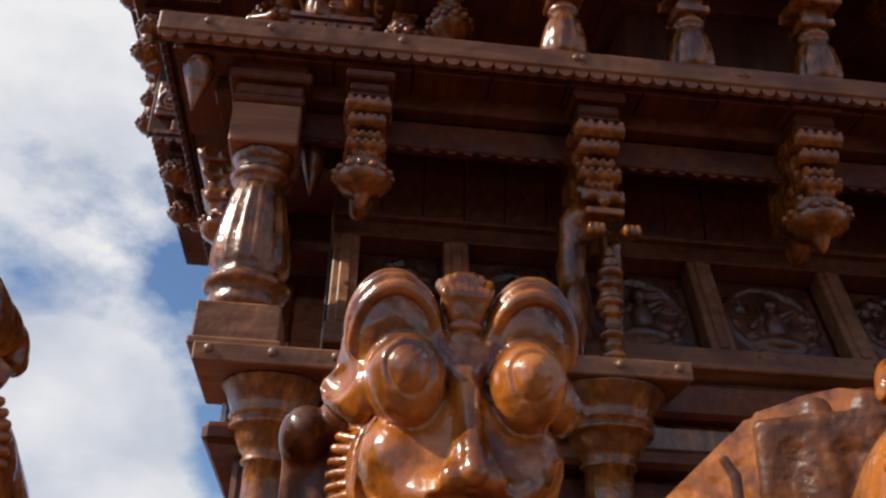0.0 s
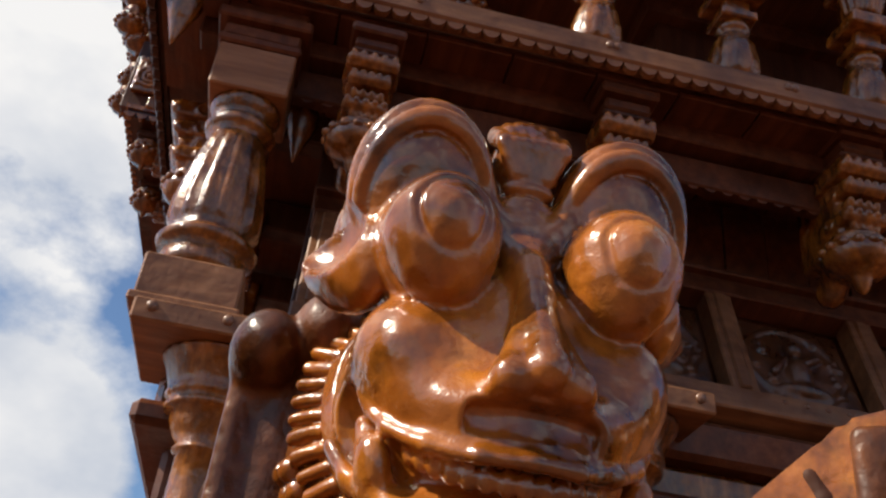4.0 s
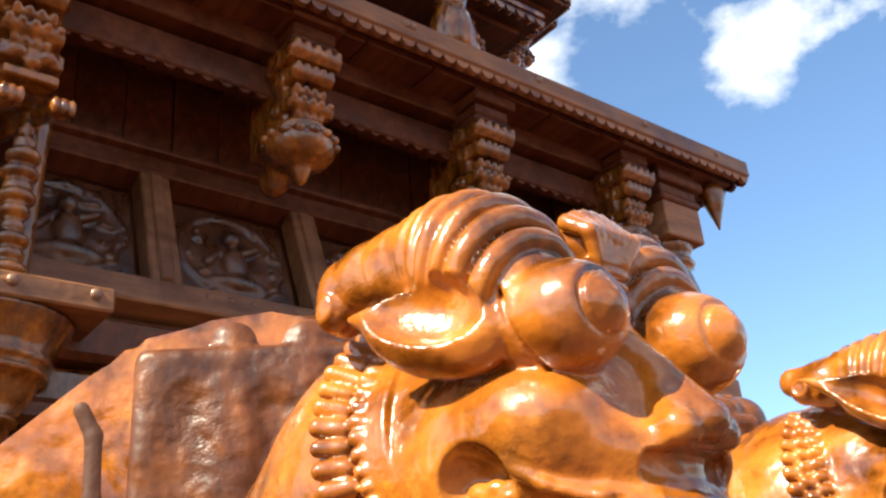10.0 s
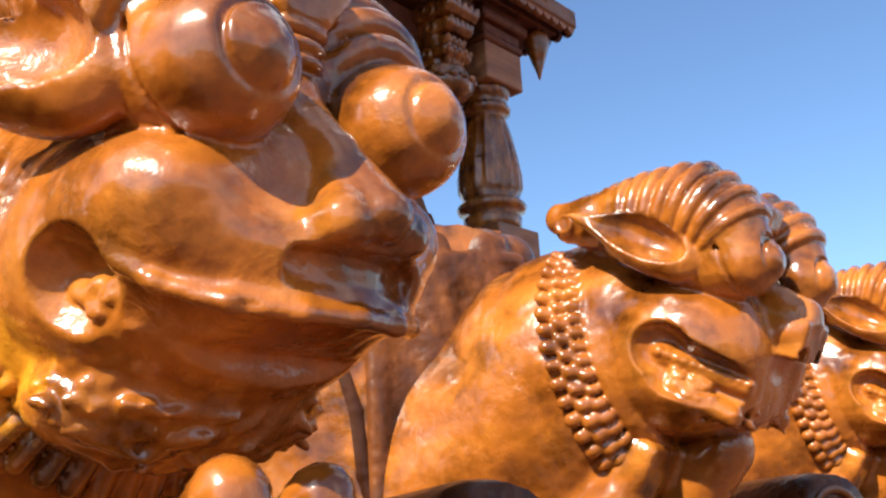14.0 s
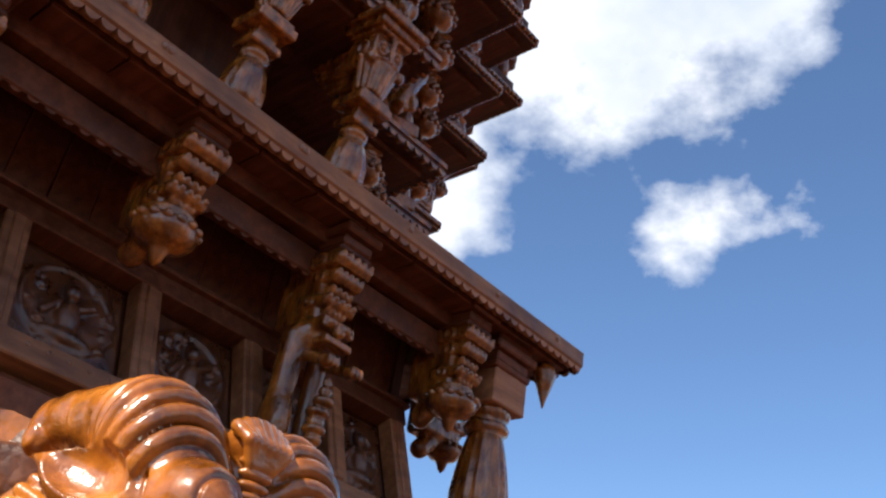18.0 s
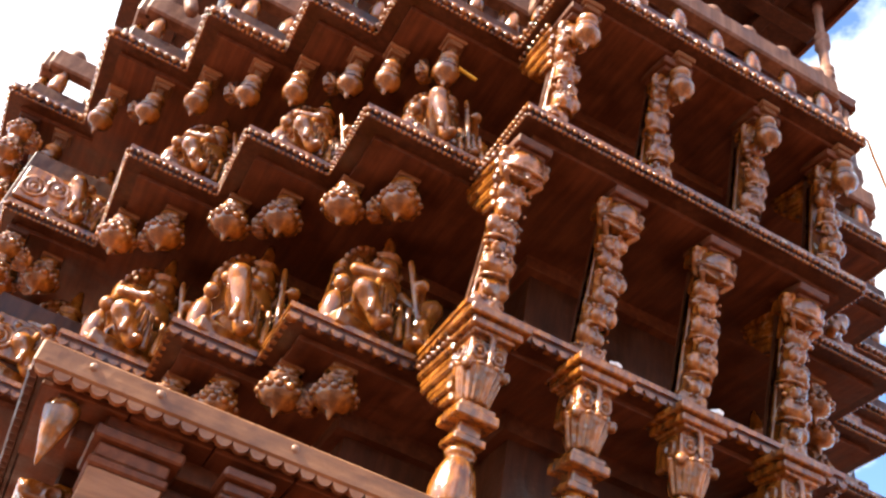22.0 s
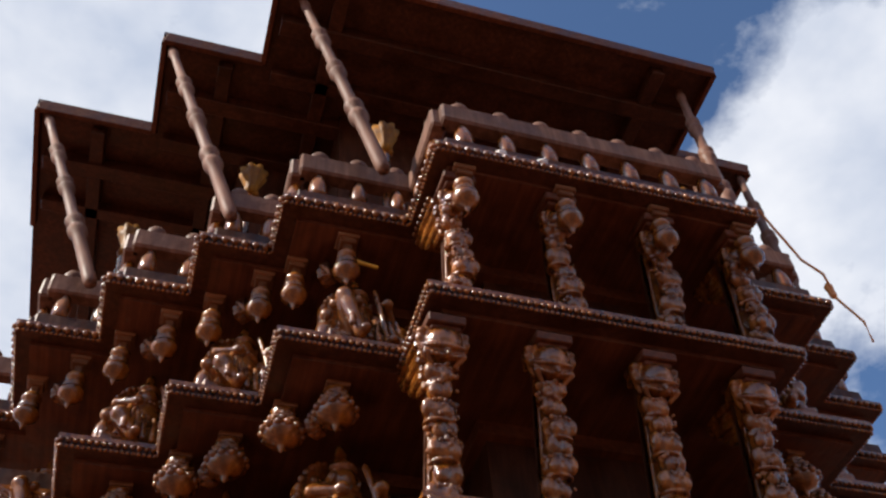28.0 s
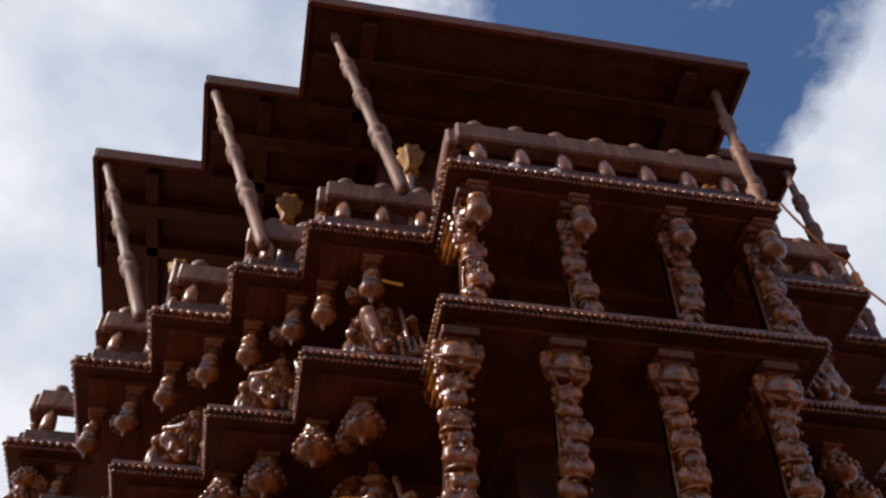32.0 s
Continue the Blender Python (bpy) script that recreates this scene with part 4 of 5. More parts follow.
for n, x in enumerate((-0.91, -0.39, 0.14, 0.70)):
    vase_pillar(x, n)
for n, x in enumerate((-0.93, -0.38, 0.19, 0.76)):
    figure_pillar(x, 2.86, 4.80, 2.64, 5.715, n)
for n, x in enumerate((-0.84, -0.24, 0.37, 0.90)):
    figure_pillar(x, 2.60, 5.82, 2.45, 6.685, n + 1)

# ---- hanging buds under the upper ledges ----
M_KNOBBY = lumps(30, 0.12, 0.11, 0.09, 1, 0.0065)


def tier_bud(x, y, z, drop=0.27, crown=False):
    b = thing("hanging_bud", "glossy beaded wooden knob bud hanging under a ledge" if crown else "glossy turned wooden bud with a pointed tip hanging under a ledge", "hanging bud", "buds under the ledges", m=pose(x, y, z - drop))
    part("bud", M_CROWN if crown else M_TIP_BUD, CARVED, b, "", Matrix.Diagonal((1.18, 1.18, 1.12, 1)) if crown else Matrix.Diagonal((1.08, 1.08, 1, 1)))
    part("stem", boxes([((0, 0.0, drop - 0.018), (0.125, 0.125, 0.035)), ((0, 0.0, drop - 0.050), (0.095, 0.095, 0.040)), ((0, 0, 0.5 * drop + 0.06), (0.05, 0.05, drop - 0.14))], 0.006), BEAM, b)
    return b


def corner_cluster(x, y, z):
    c = thing("corner_carving", "knobbly carved corner piece between two hanging buds", "carving", "corner carvings", m=pose(x, y, z - 0.16, 0, 0, -45) @ Matrix.Diagonal((0.62, 0.62, 0.8, 1)))
    part("knob_carving", M_KNOBBY, CARVED, c)
    part("arm", boxes([((0, 0.12, 0.15), (0.07, 0.30, 0.07))], 0.008), DARK, c)
    return c


for s in (-1, 1):
    for i in (1, 2, 3, 4, 5):
        x, y = TIER_B[min(i, 4)]
        if i == 5:
            y += 0.6
        tier_bud(s * (x - 0.13), y + 0.48, 5.73, 0.30, True)
        tier_bud(s * (x - 0.36), y + 0.27, 5.73, 0.30, True)
        c = corner_cluster(s * (x - 0.28), y + 0.42, 5.70)
        x, y = TIER_C[i]
        tier_bud(s * (x - 0.16), y + 0.42, 6.70, 0.41)
        tier_bud(s * (x - 0.41), y + 0.18, 6.70, 0.41)
        corner_cluster(s * (x - 0.32), y + 0.34, 6.66)
        if i < 4:
            x, y = TIER_A[i]
            tier_bud(s * (x - 0.15), y + 0.36, 4.71, 0.28, True)
            tier_bud(s * (x - 0.36), y + 0.20, 4.71, 0.28, True)
            corner_cluster(s * (x - 0.27), y + 0.32, 4.66)
for x in (-0.82, -0.22, 0.365, 0.91):
    tier_bud(x, 2.36, 6.70, 0.38)


def knob_pendant(x, y, z, count):
    """A hanging string of beaded knobs at the side of a ledge."""
    g = thing("knob_pendant", "hanging pendant of stacked glossy beaded knobs", "pendant", "pendants along the sides", m=pose(x, y, z))
    part("stem", boxes([((0, 0, -0.02), (0.13, 0.13, 0.04)), ((0, 0, -0.10 * count), (0.045, 0.045, 0.20 * count))], 0.006), DARK, g)
    for k in range(count):
        part("knob", M_CROWN, CARVED, g, "beaded knob", pose(0, 0, -0.24 - 0.20 * k))
    part("knob_carving", M_KNOBBY, CARVED, g, "", Matrix.Translation((0.10 if x < 0 else -0.10, 0.02, -0.20)) @ Matrix.Scale(0.8, 4))


for s in (-1, 1):
    for x, y, z, count in ((3.46, 5.12, 6.70, 2), (3.46, 5.60, 6.70, 2), (3.10, 4.98, 5.73, 2), (3.12, 5.50, 5.73, 3), (2.80, 5.10, 4.71, 1), (2.82, 5.6, 4.71, 1), (2.42, 4.42, 4.71, 1)):
        knob_pendant(s * x, y, z, count)

# ---- seated figure-like carvings on the ledges ----
def seated(seed):
    """A plain seated mass in a pointed group: folded knees, round trunk, cone top, a beaded arch behind, smaller masses at its sides and a slanting staff."""
    rnd = random.Random(seed)
    p = [block((0, 0.06, 0.02), (0.19, 0.13, 0.028), 0.01), ell((0, 0.05, 0.13), (0.120, 0.105, 0.090), 0.016), ell((0, 0.05, 0.265), (0.078, 0.070, 0.092), 0.012), ell((0, 0.035, 0.385), (0.048, 0.046, 0.052), 0.006), cap((0, 0.045, 0.42), (0, 0.06, 0.55), 0.042, 0.014, 0.008),
         block((0, 0.135, 0.20), (0.135, 0.025, 0.19), 0.02), ell((0, 0.135, 0.41), (0.110, 0.025, 0.13), 0.02), cap((0.105 - 0.05 * (seed % 2), -0.115, 0.05), (0.030, -0.055, 0.40), 0.013, 0.012, 0.003)]
    for j in range(15):
        a = math.pi * j / 14
        p.append(ell((0.125 * math.cos(a), 0.115, 0.34 + 0.17 * math.sin(a)), (0.016, 0.016, 0.016), 0.003))
    for s in (-1, 1):
        lift = 0.10 if s * (1 - 2 * (seed % 2)) > 0 else 0.0
        p += [cap((s * 0.05, 0.0, 0.13), (s * 0.135, -0.085, 0.145 + lift), 0.044, 0.040, 0.008), cap((s * 0.135, -0.085, 0.145 + lift), (s * 0.070, -0.105, 0.045), 0.036, 0.026, 0.006), ell((s * 0.065, -0.125, 0.045), (0.026, 0.038, 0.020), 0.004),
              cap((s * 0.080, 0.04, 0.335), (s * 0.142, -0.01, 0.265), 0.026, 0.022, 0.006), cap((s * 0.142, -0.01, 0.265), (s * 0.075, -0.085, 0.275 + 0.03 * s), 0.021, 0.018, 0.004), ell((s * 0.072, -0.09, 0.28 + 0.03 * s), (0.026, 0.022, 0.024), 0.004),
              ell((s * 0.165, 0.03, 0.10), (0.036, 0.040, 0.075), 0.008), ell((s * 0.168, 0.005, 0.195), (0.028, 0.028, 0.030), 0.004), ring((s * 0.050, 0.03, 0.385), 0.020, 0.007, 0.002, rot=(0, 90, 0))]
        for j in range(4):
            p.append(cap((s * (0.025 + 0.026 * j), -0.062 - 0.012 * j, 0.20), (s * (0.020 + 0.034 * j), -0.095 - 0.010 * j, 0.055), 0.011, 0.014, 0.003))
    for z, r, k in ((0.33, 0.060, 9), (0.215, 0.088, 11), (0.435, 0.045, 8)):
        for j in range(k):
            a = -math.pi * (j + 0.5) / k
            p.append(ell((r * math.cos(a), 0.045 + r * math.sin(a), z), (0.0115,) * 3, 0.002))
    for j in range(40):
        z = rnd.uniform(0.06, 0.44)
        p.append(ell((rnd.uniform(-1, 1) * (0.145 if z < 0.36 else 0.09), rnd.uniform(0.095, 0.112), z), (rnd.uniform(0.012, 0.022), 0.018, rnd.uniform(0.012, 0.024)), 0.004))
    return skin(p, 0.0068, "seated_carving")


M_SEATED = [seated(k) for k in range(3)]
for s in (-1, 1):
    for tier, z, scale in ((TIER_A, 4.806, 1.52), (TIER_B, 5.826, 1.30)):
        for i in range(4):
            x, y = (tier[i][0] + tier[i + 1][0]) / 2 - 0.15, tier[i + 1][1] + 0.17
            thing("seated_statue", "glossy carved wooden seated statue on a stepped ledge", "statue", "seated statues on the ledges", m=pose(s * x, y, z, 0, 0, 18 * s * -1) @ Matrix.Scale(scale, 4), data=M_SEATED[(i + (0 if z < 5 else 1)) % 3], mat=CARVED)

# ---- railing on the top ledge ----
BALUSTER = [(0.03, 0.0), (0.045, 0.0), (0.05, 0.03), (0.055, 0.06), (0.05, 0.11), (0.034, 0.18), (0.026, 0.21), (0.036, 0.22), (0.03, 0.235)]
M_BALUSTER = lathe([(1.05 * r, 0.85 * z) for r, z in BALUSTER], 14, None, "baluster")
bm = bmesh.new()
bmesh.ops.create_uvsphere(bm, u_segments=12, v_segments=8, radius=0.052)
M_KNOB = mesh(bm, "knob", True)


def railing(a, b):
    """One straight run between two plan points."""
    r = thing("railing", "low wooden railing of turned balusters with a knobbed dusty top rail", "railing", "railings on the top ledge", m=pose(0, 0, 6.796) @ Matrix.Diagonal((1, 1, 1.27, 1)))
    d = Vector((b[0] - a[0], b[1] - a[1], 0))
    ln = d.length
    turn = Matrix.Translation((a[0], a[1], 0)) @ Matrix.Rotation(math.atan2(d.y, d.x), 4, "Z")
    part("foot_rail", boxes([((ln / 2, 0, 0.05), (ln, 0.09, 0.10))], 0.008), DARK, r, "", turn)
    top = part("top_rail", boxes([((ln / 2, 0, 0.335), (ln, 0.105, 0.14))], 0.014), PALE, r, "dusty pale top rail", turn)
    k = max(2, round(ln / 0.27))
    for i in range(k):
        x = ln * (i + 0.5) / k
        part("baluster", M_BALUSTER, CARVED, r, "", turn @ Matrix.Translation((x, 0, 0.10)))
        part("knob", M_KNOB, PALE, top, "", Matrix.Translation((x, 0, 0.420)) @ Matrix.Diagonal((1.25, 0.95, 1.05, 1)))


for s in (-1, 1):
    pts = [(wider(-s * x, 0.11), y) for x, y in front_left(TIER_C, 0.085)]
    for k in range(1, len(pts) - 1):
        railing(pts[k], pts[k + 1])
fr = TIER_C[0]
railing((-fr[0] + 0.085, fr[1] + 0.085), (fr[0] - 0.085, fr[1] + 0.085))

# ---- canopy with its struts ----
can = thing("canopy", "stepped flat wooden canopy with dark panelled underside", "canopy", kind="structure")
part("roof", prism(plan(CANOPY, 0.0, 6.6), 9.90, 9.95), DARK, can)
part("ceiling", prism(plan(CANOPY, 0.05, 6.6), 9.86, 9.897), DARK, can, "dark plank underside")
for n, (a, b) in enumerate(edges(CANOPY, 0.0, 0.02)):
    p, q = Vector(a), Vector(b)
    ln = (q - p).length
    m = Matrix.Translation((p.x, p.y, 9.872)) @ Matrix.Rotation(math.atan2(q.y - p.y, q.x - p.x), 4, "Z")
    part("fascia", boxes([((ln / 2, 0.0, 0.0), (ln, 0.045, 0.15))], 0.004), PLANK, can, "plain reddish edge board", m)
for i, (x, y) in enumerate(CANOPY):
    for s in (-1, 1):
        part("cross_beam", boxes([((s * (x - 0.55), YC, 9.80), (0.12, 2 * (YC - y) - 0.2, 0.12))], 0.006), DARK, can)
    part("cross_beam", boxes([((0, y + 0.5, 9.78), (2 * x - 0.2, 0.14, 0.14))], 0.006), DARK, can)
    part("cross_beam", boxes([((0, y + 1.0, 9.80), (2 * x - 0.2, 0.12, 0.12))], 0.006), DARK, can)
thing("canopy_core", "dark square wooden shaft inside the canopy", "wall", kind="structure", data=mesh(prism(plan([(1.2, 3.95), (2.0, 4.6)]), 6.80, 9.86)), mat=DARK)
STRUT = [(0.05, 0.0), (0.058, 0.02), (0.058, 0.05), (0.058, 0.07), (0.058, 0.09), (0.058, 0.11), (0.058, 0.22), (0.07, 0.23), (0.07, 0.245), (0.058, 0.255), (0.058, 0.27), (0.07, 0.28), (0.07, 0.295), (0.055, 0.31), (0.054, 0.46), (0.066, 0.468), (0.066, 0.48), (0.053, 0.488), (0.053, 0.497), (0.066, 0.505), (0.066, 0.517), (0.052, 0.525), (0.05, 0.66), (0.064, 0.67), (0.064, 0.685), (0.05, 0.695), (0.05, 0.71), (0.064, 0.72), (0.064, 0.735), (0.048, 0.75), (0.044, 0.93), (0.056, 0.94), (0.056, 0.955), (0.045, 0.965), (0.045, 1.0)]
M_STRUT = lathe([(0.76 * (r if r < 0.062 else 1.25 * r), z) for r, z in STRUT], 18, None, "strut")
for s in (-1, 1):
    for a, b in (((1.20, 2.60, 6.95), (1.745, 2.95, 9.86)), ((2.00, 3.14, 6.95), (2.735, 3.655, 9.86)), ((2.76, 3.85, 6.95), (3.70, 4.575, 9.86))):
        p, q = Vector((s * a[0], *a[1:])), Vector((s * b[0], *b[1:]))
        m = Matrix.Translation(p) @ (q - p).to_track_quat("Z", "Y").to_matrix().to_4x4() @ Matrix.Diagonal((1, 1, (q - p).length, 1))
        thing("canopy_strut", "slanting turned wooden strut with ringed joints carrying the canopy", "strut", "canopy struts", m=m, data=M_STRUT, mat=PALE)
        f = thing("flower_capital", "yellow carved flower-shaped block beside a strut", "carving", "flower blocks", m=pose(s * (a[0] - 0.1), a[1] + 0.30, 7.62) @ Matrix.Diagonal((0.62, 0.62, 0.8, 1)))
        part("petals", lathe([(0.05, 0.0), (0.09, 0.03), (0.07, 0.12), (0.13, 0.25), (0.17, 0.33), (0.10, 0.34)], 24, (0.1, 0.34, 8, 0.22)), GOLD, f)
        part("stalk", lathe([(0.05, -1.026), (0.06, -0.90), (0.045, -0.55), (0.040, -0.35), (0.06, -0.30), (0.06, -0.22), (0.045, -0.18), (0.065, -0.06), (0.05, 0.005)], 16), CARVED, f)

# string tied at the top ledge's far corner
string = [(0.985, 2.285, 6.802), (1.04, 2.25, 6.80), (1.10, 2.28, 6.72), (1.16, 2.30, 6.62), (1.24, 2.33, 6.48), (1.33, 2.32, 6.36), (1.37, 2.36, 6.20), (1.44, 2.34, 6.0), (1.43, 2.35, 5.85)]
hang = thing("garland_string", "loose orange garland string hanging from the corner of the top ledge", "garland")
part("strand", tube(string, 0.008, 6), ROPE, hang)
part("knot", lathe([(0.006, 0), (0.022, 0.02), (0.02, 0.06), (0.026, 0.10), (0.006, 0.13)], 10), ROPE, hang, "", pose(1.36, 2.36, 6.2))

# scroll reliefs on the side boards between the upper ledges
def scroll_relief(seed):
    rnd = random.Random(seed)
    p = [block((0, 0.03, 0), (0.25, 0.02, 0.13), 0.004)]
    for c, r in (((0.13, 0.0), 0.085), ((-0.03, 0.03), 0.06), ((-0.16, -0.02), 0.07)):
        p += [ring((c[0], 0.008, c[1]), r, 0.013, 0.004, rot=(90, 0, 0)), ring((c[0], 0.008, c[1]), r * 0.55, 0.012, 0.004, rot=(90, 0, 0)), ell((c[0], 0.004, c[1]), (0.02, 0.018, 0.02), 0.004)]
    for k in range(22):
        p.append(ell((rnd.uniform(-0.23, 0.22), 0.012, rnd.uniform(-0.11, 0.11)), (rnd.uniform(0.012, 0.03), 0.016, rnd.uniform(0.010, 0.02)), 0.005))
    return skin(p, 0.007, "relief")


for s in (-1, 1):
    for n, (x, y, z) in enumerate(((3.0, 4.90, 6.06), (2.72, 4.95, 5.05))):
        b = thing("scroll_carving", "glossy carved scroll on a board over the side ledge", "carving", "scroll panels", m=pose(s * x, y, z))
        part("relief", scroll_relief(40 + n), CARVED, b)
        part("board", boxes([((0, 0.08, 0.02), (0.56, 0.06, 0.52))], 0.006), DARK, b)
        for k in range(3):
            part("knob", M_CROWN, CARVED, b, "beaded knob", pose(-s * 0.34, 0.25 * k - 0.05, -0.10 + 0.13 * k) @ Matrix.Scale(0.8, 4))

# bits left lying on the ledges
for n, (x, y, z) in enumerate(((-0.60, 2.262, 6.80), (-0.36, 2.258, 6.80), (-0.27, 2.795, 4.81), (0.30, 2.795, 4.81), (0.78, 2.795, 4.81), (-1.85, 3.47, 9.955))):
    rnd = random.Random(60 + n)
    bm = bmesh.new()
    bmesh.ops.create_icosphere(bm, subdivisions=2, radius=0.035)
    for v in bm.verts:
        v.co = Vector((v.co.x * 1.2, v.co.y * 0.8, (v.co.z + 0.03) * 0.7)) * rnd.uniform(0.7, 1.15)
    thing("paper_scrap", "small crumpled white paper scrap on a ledge", "scrap", "scraps on the ledges", m=pose(x, y, z), data=mesh(bm, "paper_scrap"), mat=PAPER)
rod = thing("yellow_rod", "thin yellow rod stuck beside a hanging bud", "rod")
part("stick", tube([(-1.31, 2.96, 6.52), (-1.22, 2.968, 6.51), (-1.15, 2.972, 6.505)], 0.011, 8), YELLOW, rod)

# ---- the row of beasts ----
def arc_chain(pts, r0, r1, k=0.01):
    n = len(pts) - 1
    return [cap(pts[i], pts[i + 1], r0 + (r1 - r0) * i / n, r0 + (r1 - r0) * (i + 1) / n, k) for i in range(n)]


def bead_rows(rows, top, rnd):
    """Beads round the neck, up to the height top; rows of radius, count, size, half length, place."""
    R = Euler((radians(80), 0, 0)).to_matrix()
    p = []
    for row, (rad, count, size, half, y) in enumerate(rows):
        for i in range(count):
            a = 2 * math.pi * (i + 0.35 * row) / count
            out = R @ Vector((math.cos(a), 1.03 * math.sin(a), 0))
            c = Vector((0, y, -0.080 - 0.003 * row)) + rad * out
            if c.z < top:
                w, along = size * rnd.uniform(0.85, 1.12), (0.75 * out + Vector((0, 0.66, 0))) * half
                p.append(cap(tuple(c - along), tuple(c + along), w, 0.95 * w, 0.0035))
    return p


def round_head():
    """A head with a ball of a face, a stump of a nose and a beaded gash for a mouth."""
    rnd = random.Random(8)
    p = [ell((0, 0.165, 0.03), (0.11, 0.13, 0.10), 0.02)]
    for s in (-1, 1):
        # ball cheeks
        p += [ell((s * 0.056, 0.152, -0.094), (0.118, 0.130, 0.119), 0.016)]
    # stump of a nose, cut square, with a nostril on each side
    p += [cap((0, 0.075, 0.030), (0, 0.022, -0.045), 0.030, 0.026, 0.014), block((0, 0.022, -0.084), (0.042, 0.045, 0.030), 0.010, rot=(24, 0, 0)), cap((0, -0.006, -0.060), (0, 0.018, -0.040), 0.030, 0.026, 0.012)]
    for s in (-1, 1):
        p += [ell((s * 0.034, 0.004, -0.082), (0.020, 0.026, 0.022), 0.010), ell((s * 0.026, 0.000, -0.116), (0.013, 0.018, 0.012), 0.004, -1)]
    # the lower front is rotted away under the nose
    p += [ell((0, 0.150, -0.160), (0.130, 0.112, 0.062), 0.012), block((0, -0.010, -0.200), (0.046, 0.066, 0.056), 0.016, -1, rot=(22, 0, 0))]
    # gash of a mouth: deep at its back, filled with beaded rows of teeth
    for s in (-1, 1):
        p += [ell((s * 0.172, 0.132, -0.104), (0.058, 0.048, 0.040), 0.003, -1, rot=(38, 0, 0)), cap((s * 0.160, 0.118, -0.128), (s * 0.104, 0.042, -0.176), 0.044, 0.034, 0.003, -1)]
        p += [cap((s * 0.128, 0.146, -0.104), (s * 0.080, 0.055, -0.158), 0.013, 0.013, 0.006), cap((s * 0.120, 0.140, -0.150), (s * 0.084, 0.080, -0.196), 0.017, 0.016, 0.006)]
        for j in range(11):
            v = j / 10
            p.append(ell((s * (0.139 - 0.056 * v), 0.148 - 0.100 * v, -0.100 - 0.056 * v), (0.010, 0.0085, 0.0075), 0.002, rot=(30, 0, 0)))
        for j in range(26):
            v = rnd.random()
            q = rnd.uniform(0.008, 0.014)
            p.append(ell((s * (0.128 - 0.040 * v), 0.140 - 0.066 * v, -0.132 - 0.046 * v + rnd.uniform(-0.026, 0.010)), (q, q * rnd.uniform(0.7, 1.3), 0.8 * q), 0.002))
        for j in range(22):
            v = rnd.random()
            c = Vector((s * (0.112 - 0.070 * v), 0.118 - 0.050 * v, -0.172 - 0.020 * v + rnd.uniform(-0.012, 0.012)))
            p.append(cap(tuple(c), tuple(c + Vector((rnd.uniform(-0.02, 0.02), rnd.uniform(-0.02, 0.02), rnd.uniform(-0.03, -0.005)))), rnd.uniform(0.005, 0.010), 0.003, 0.004, 1 if j % 3 else -1))
    # ribbed horns that rise from the eyes and taper back into the neck
    spine = [(0.100, 0.034, 0.034, 0.054), (0.102, 0.046, 0.062, 0.061), (0.105, 0.066, 0.081, 0.0645), (0.110, 0.095, 0.092, 0.065), (0.114, 0.128, 0.097, 0.063), (0.125, 0.180, 0.105, 0.054), (0.138, 0.235, 0.112, 0.042), (0.148, 0.285, 0.126, 0.026)]
    rings = [(0.036, 0.048, 0.0560, 0.0100, 58, 1.0), (0.047, 0.066, 0.0600, 0.0100, 48, 1.02), (0.064, 0.081, 0.0630, 0.0100, 38, 1.03), (0.084, 0.093, 0.0650, 0.0105, 30, 1.05), (0.106, 0.098, 0.0640, 0.0100, 22, 1.04), (0.128, 0.100, 0.0620, 0.0095, 15, 1.03), (0.149, 0.103, 0.0590, 0.0085, 9, 1.02), (0.169, 0.105, 0.0555, 0.0075, 5, 1.0), (0.187, 0.107, 0.0520, 0.0065, 2, 1.0)]
    for s in (-1, 1):
        for q, r in zip(spine, spine[1:]):
            p.append(cap((s * q[0], q[1], q[2]), (s * r[0], r[1], r[2]), q[3], r[3], 0.008))
        for k, (y, z, big, small, tilt, tall) in enumerate(rings):
            p.append(ring((s * (0.100 + 0.0028 * k), y, z), big, small, 0.0015, rot=(tilt - 90, 0, 0), squash=tall))
        p += [ell((s * 0.160, 0.262, 0.106), (0.024, 0.026, 0.026), 0.004), ring((s * 0.182, 0.260, 0.106), 0.013, 0.004, 0.002, rot=(0, 90, 0))]
        for j in range(7):
            p.append(cap((s * 0.168, 0.205 + 0.013 * j, 0.118), (s * 0.150, 0.200 + 0.013 * j, 0.150 - 0.003 * j), 0.006, 0.006, 0.003))
        # eyes: a ball with a lid crease and a domed iris
        p += [cap((s * 0.098, 0.075, 0.022), (s * 0.098, 0.040, 0.014), 0.055, 0.054, 0.005), ell((s * 0.098, 0.024, 0.011), (0.0530, 0.050, 0.0520), 0.002), ring((s * 0.098, 0.038, 0.014), 0.0545, 0.0038, 0.0015, -1, rot=(78, 0, 0)), ell((s * 0.097, -0.008, 0.006), (0.030, 0.024, 0.030), 0.001), ring((s * 0.097, -0.018, 0.007), 0.031, 0.0042, 0.0015, -1, rot=(86, 0, 0))]
        # ears: long hollow leaves that rise towards the back
        turn = (33, s * 12, -s * 16)
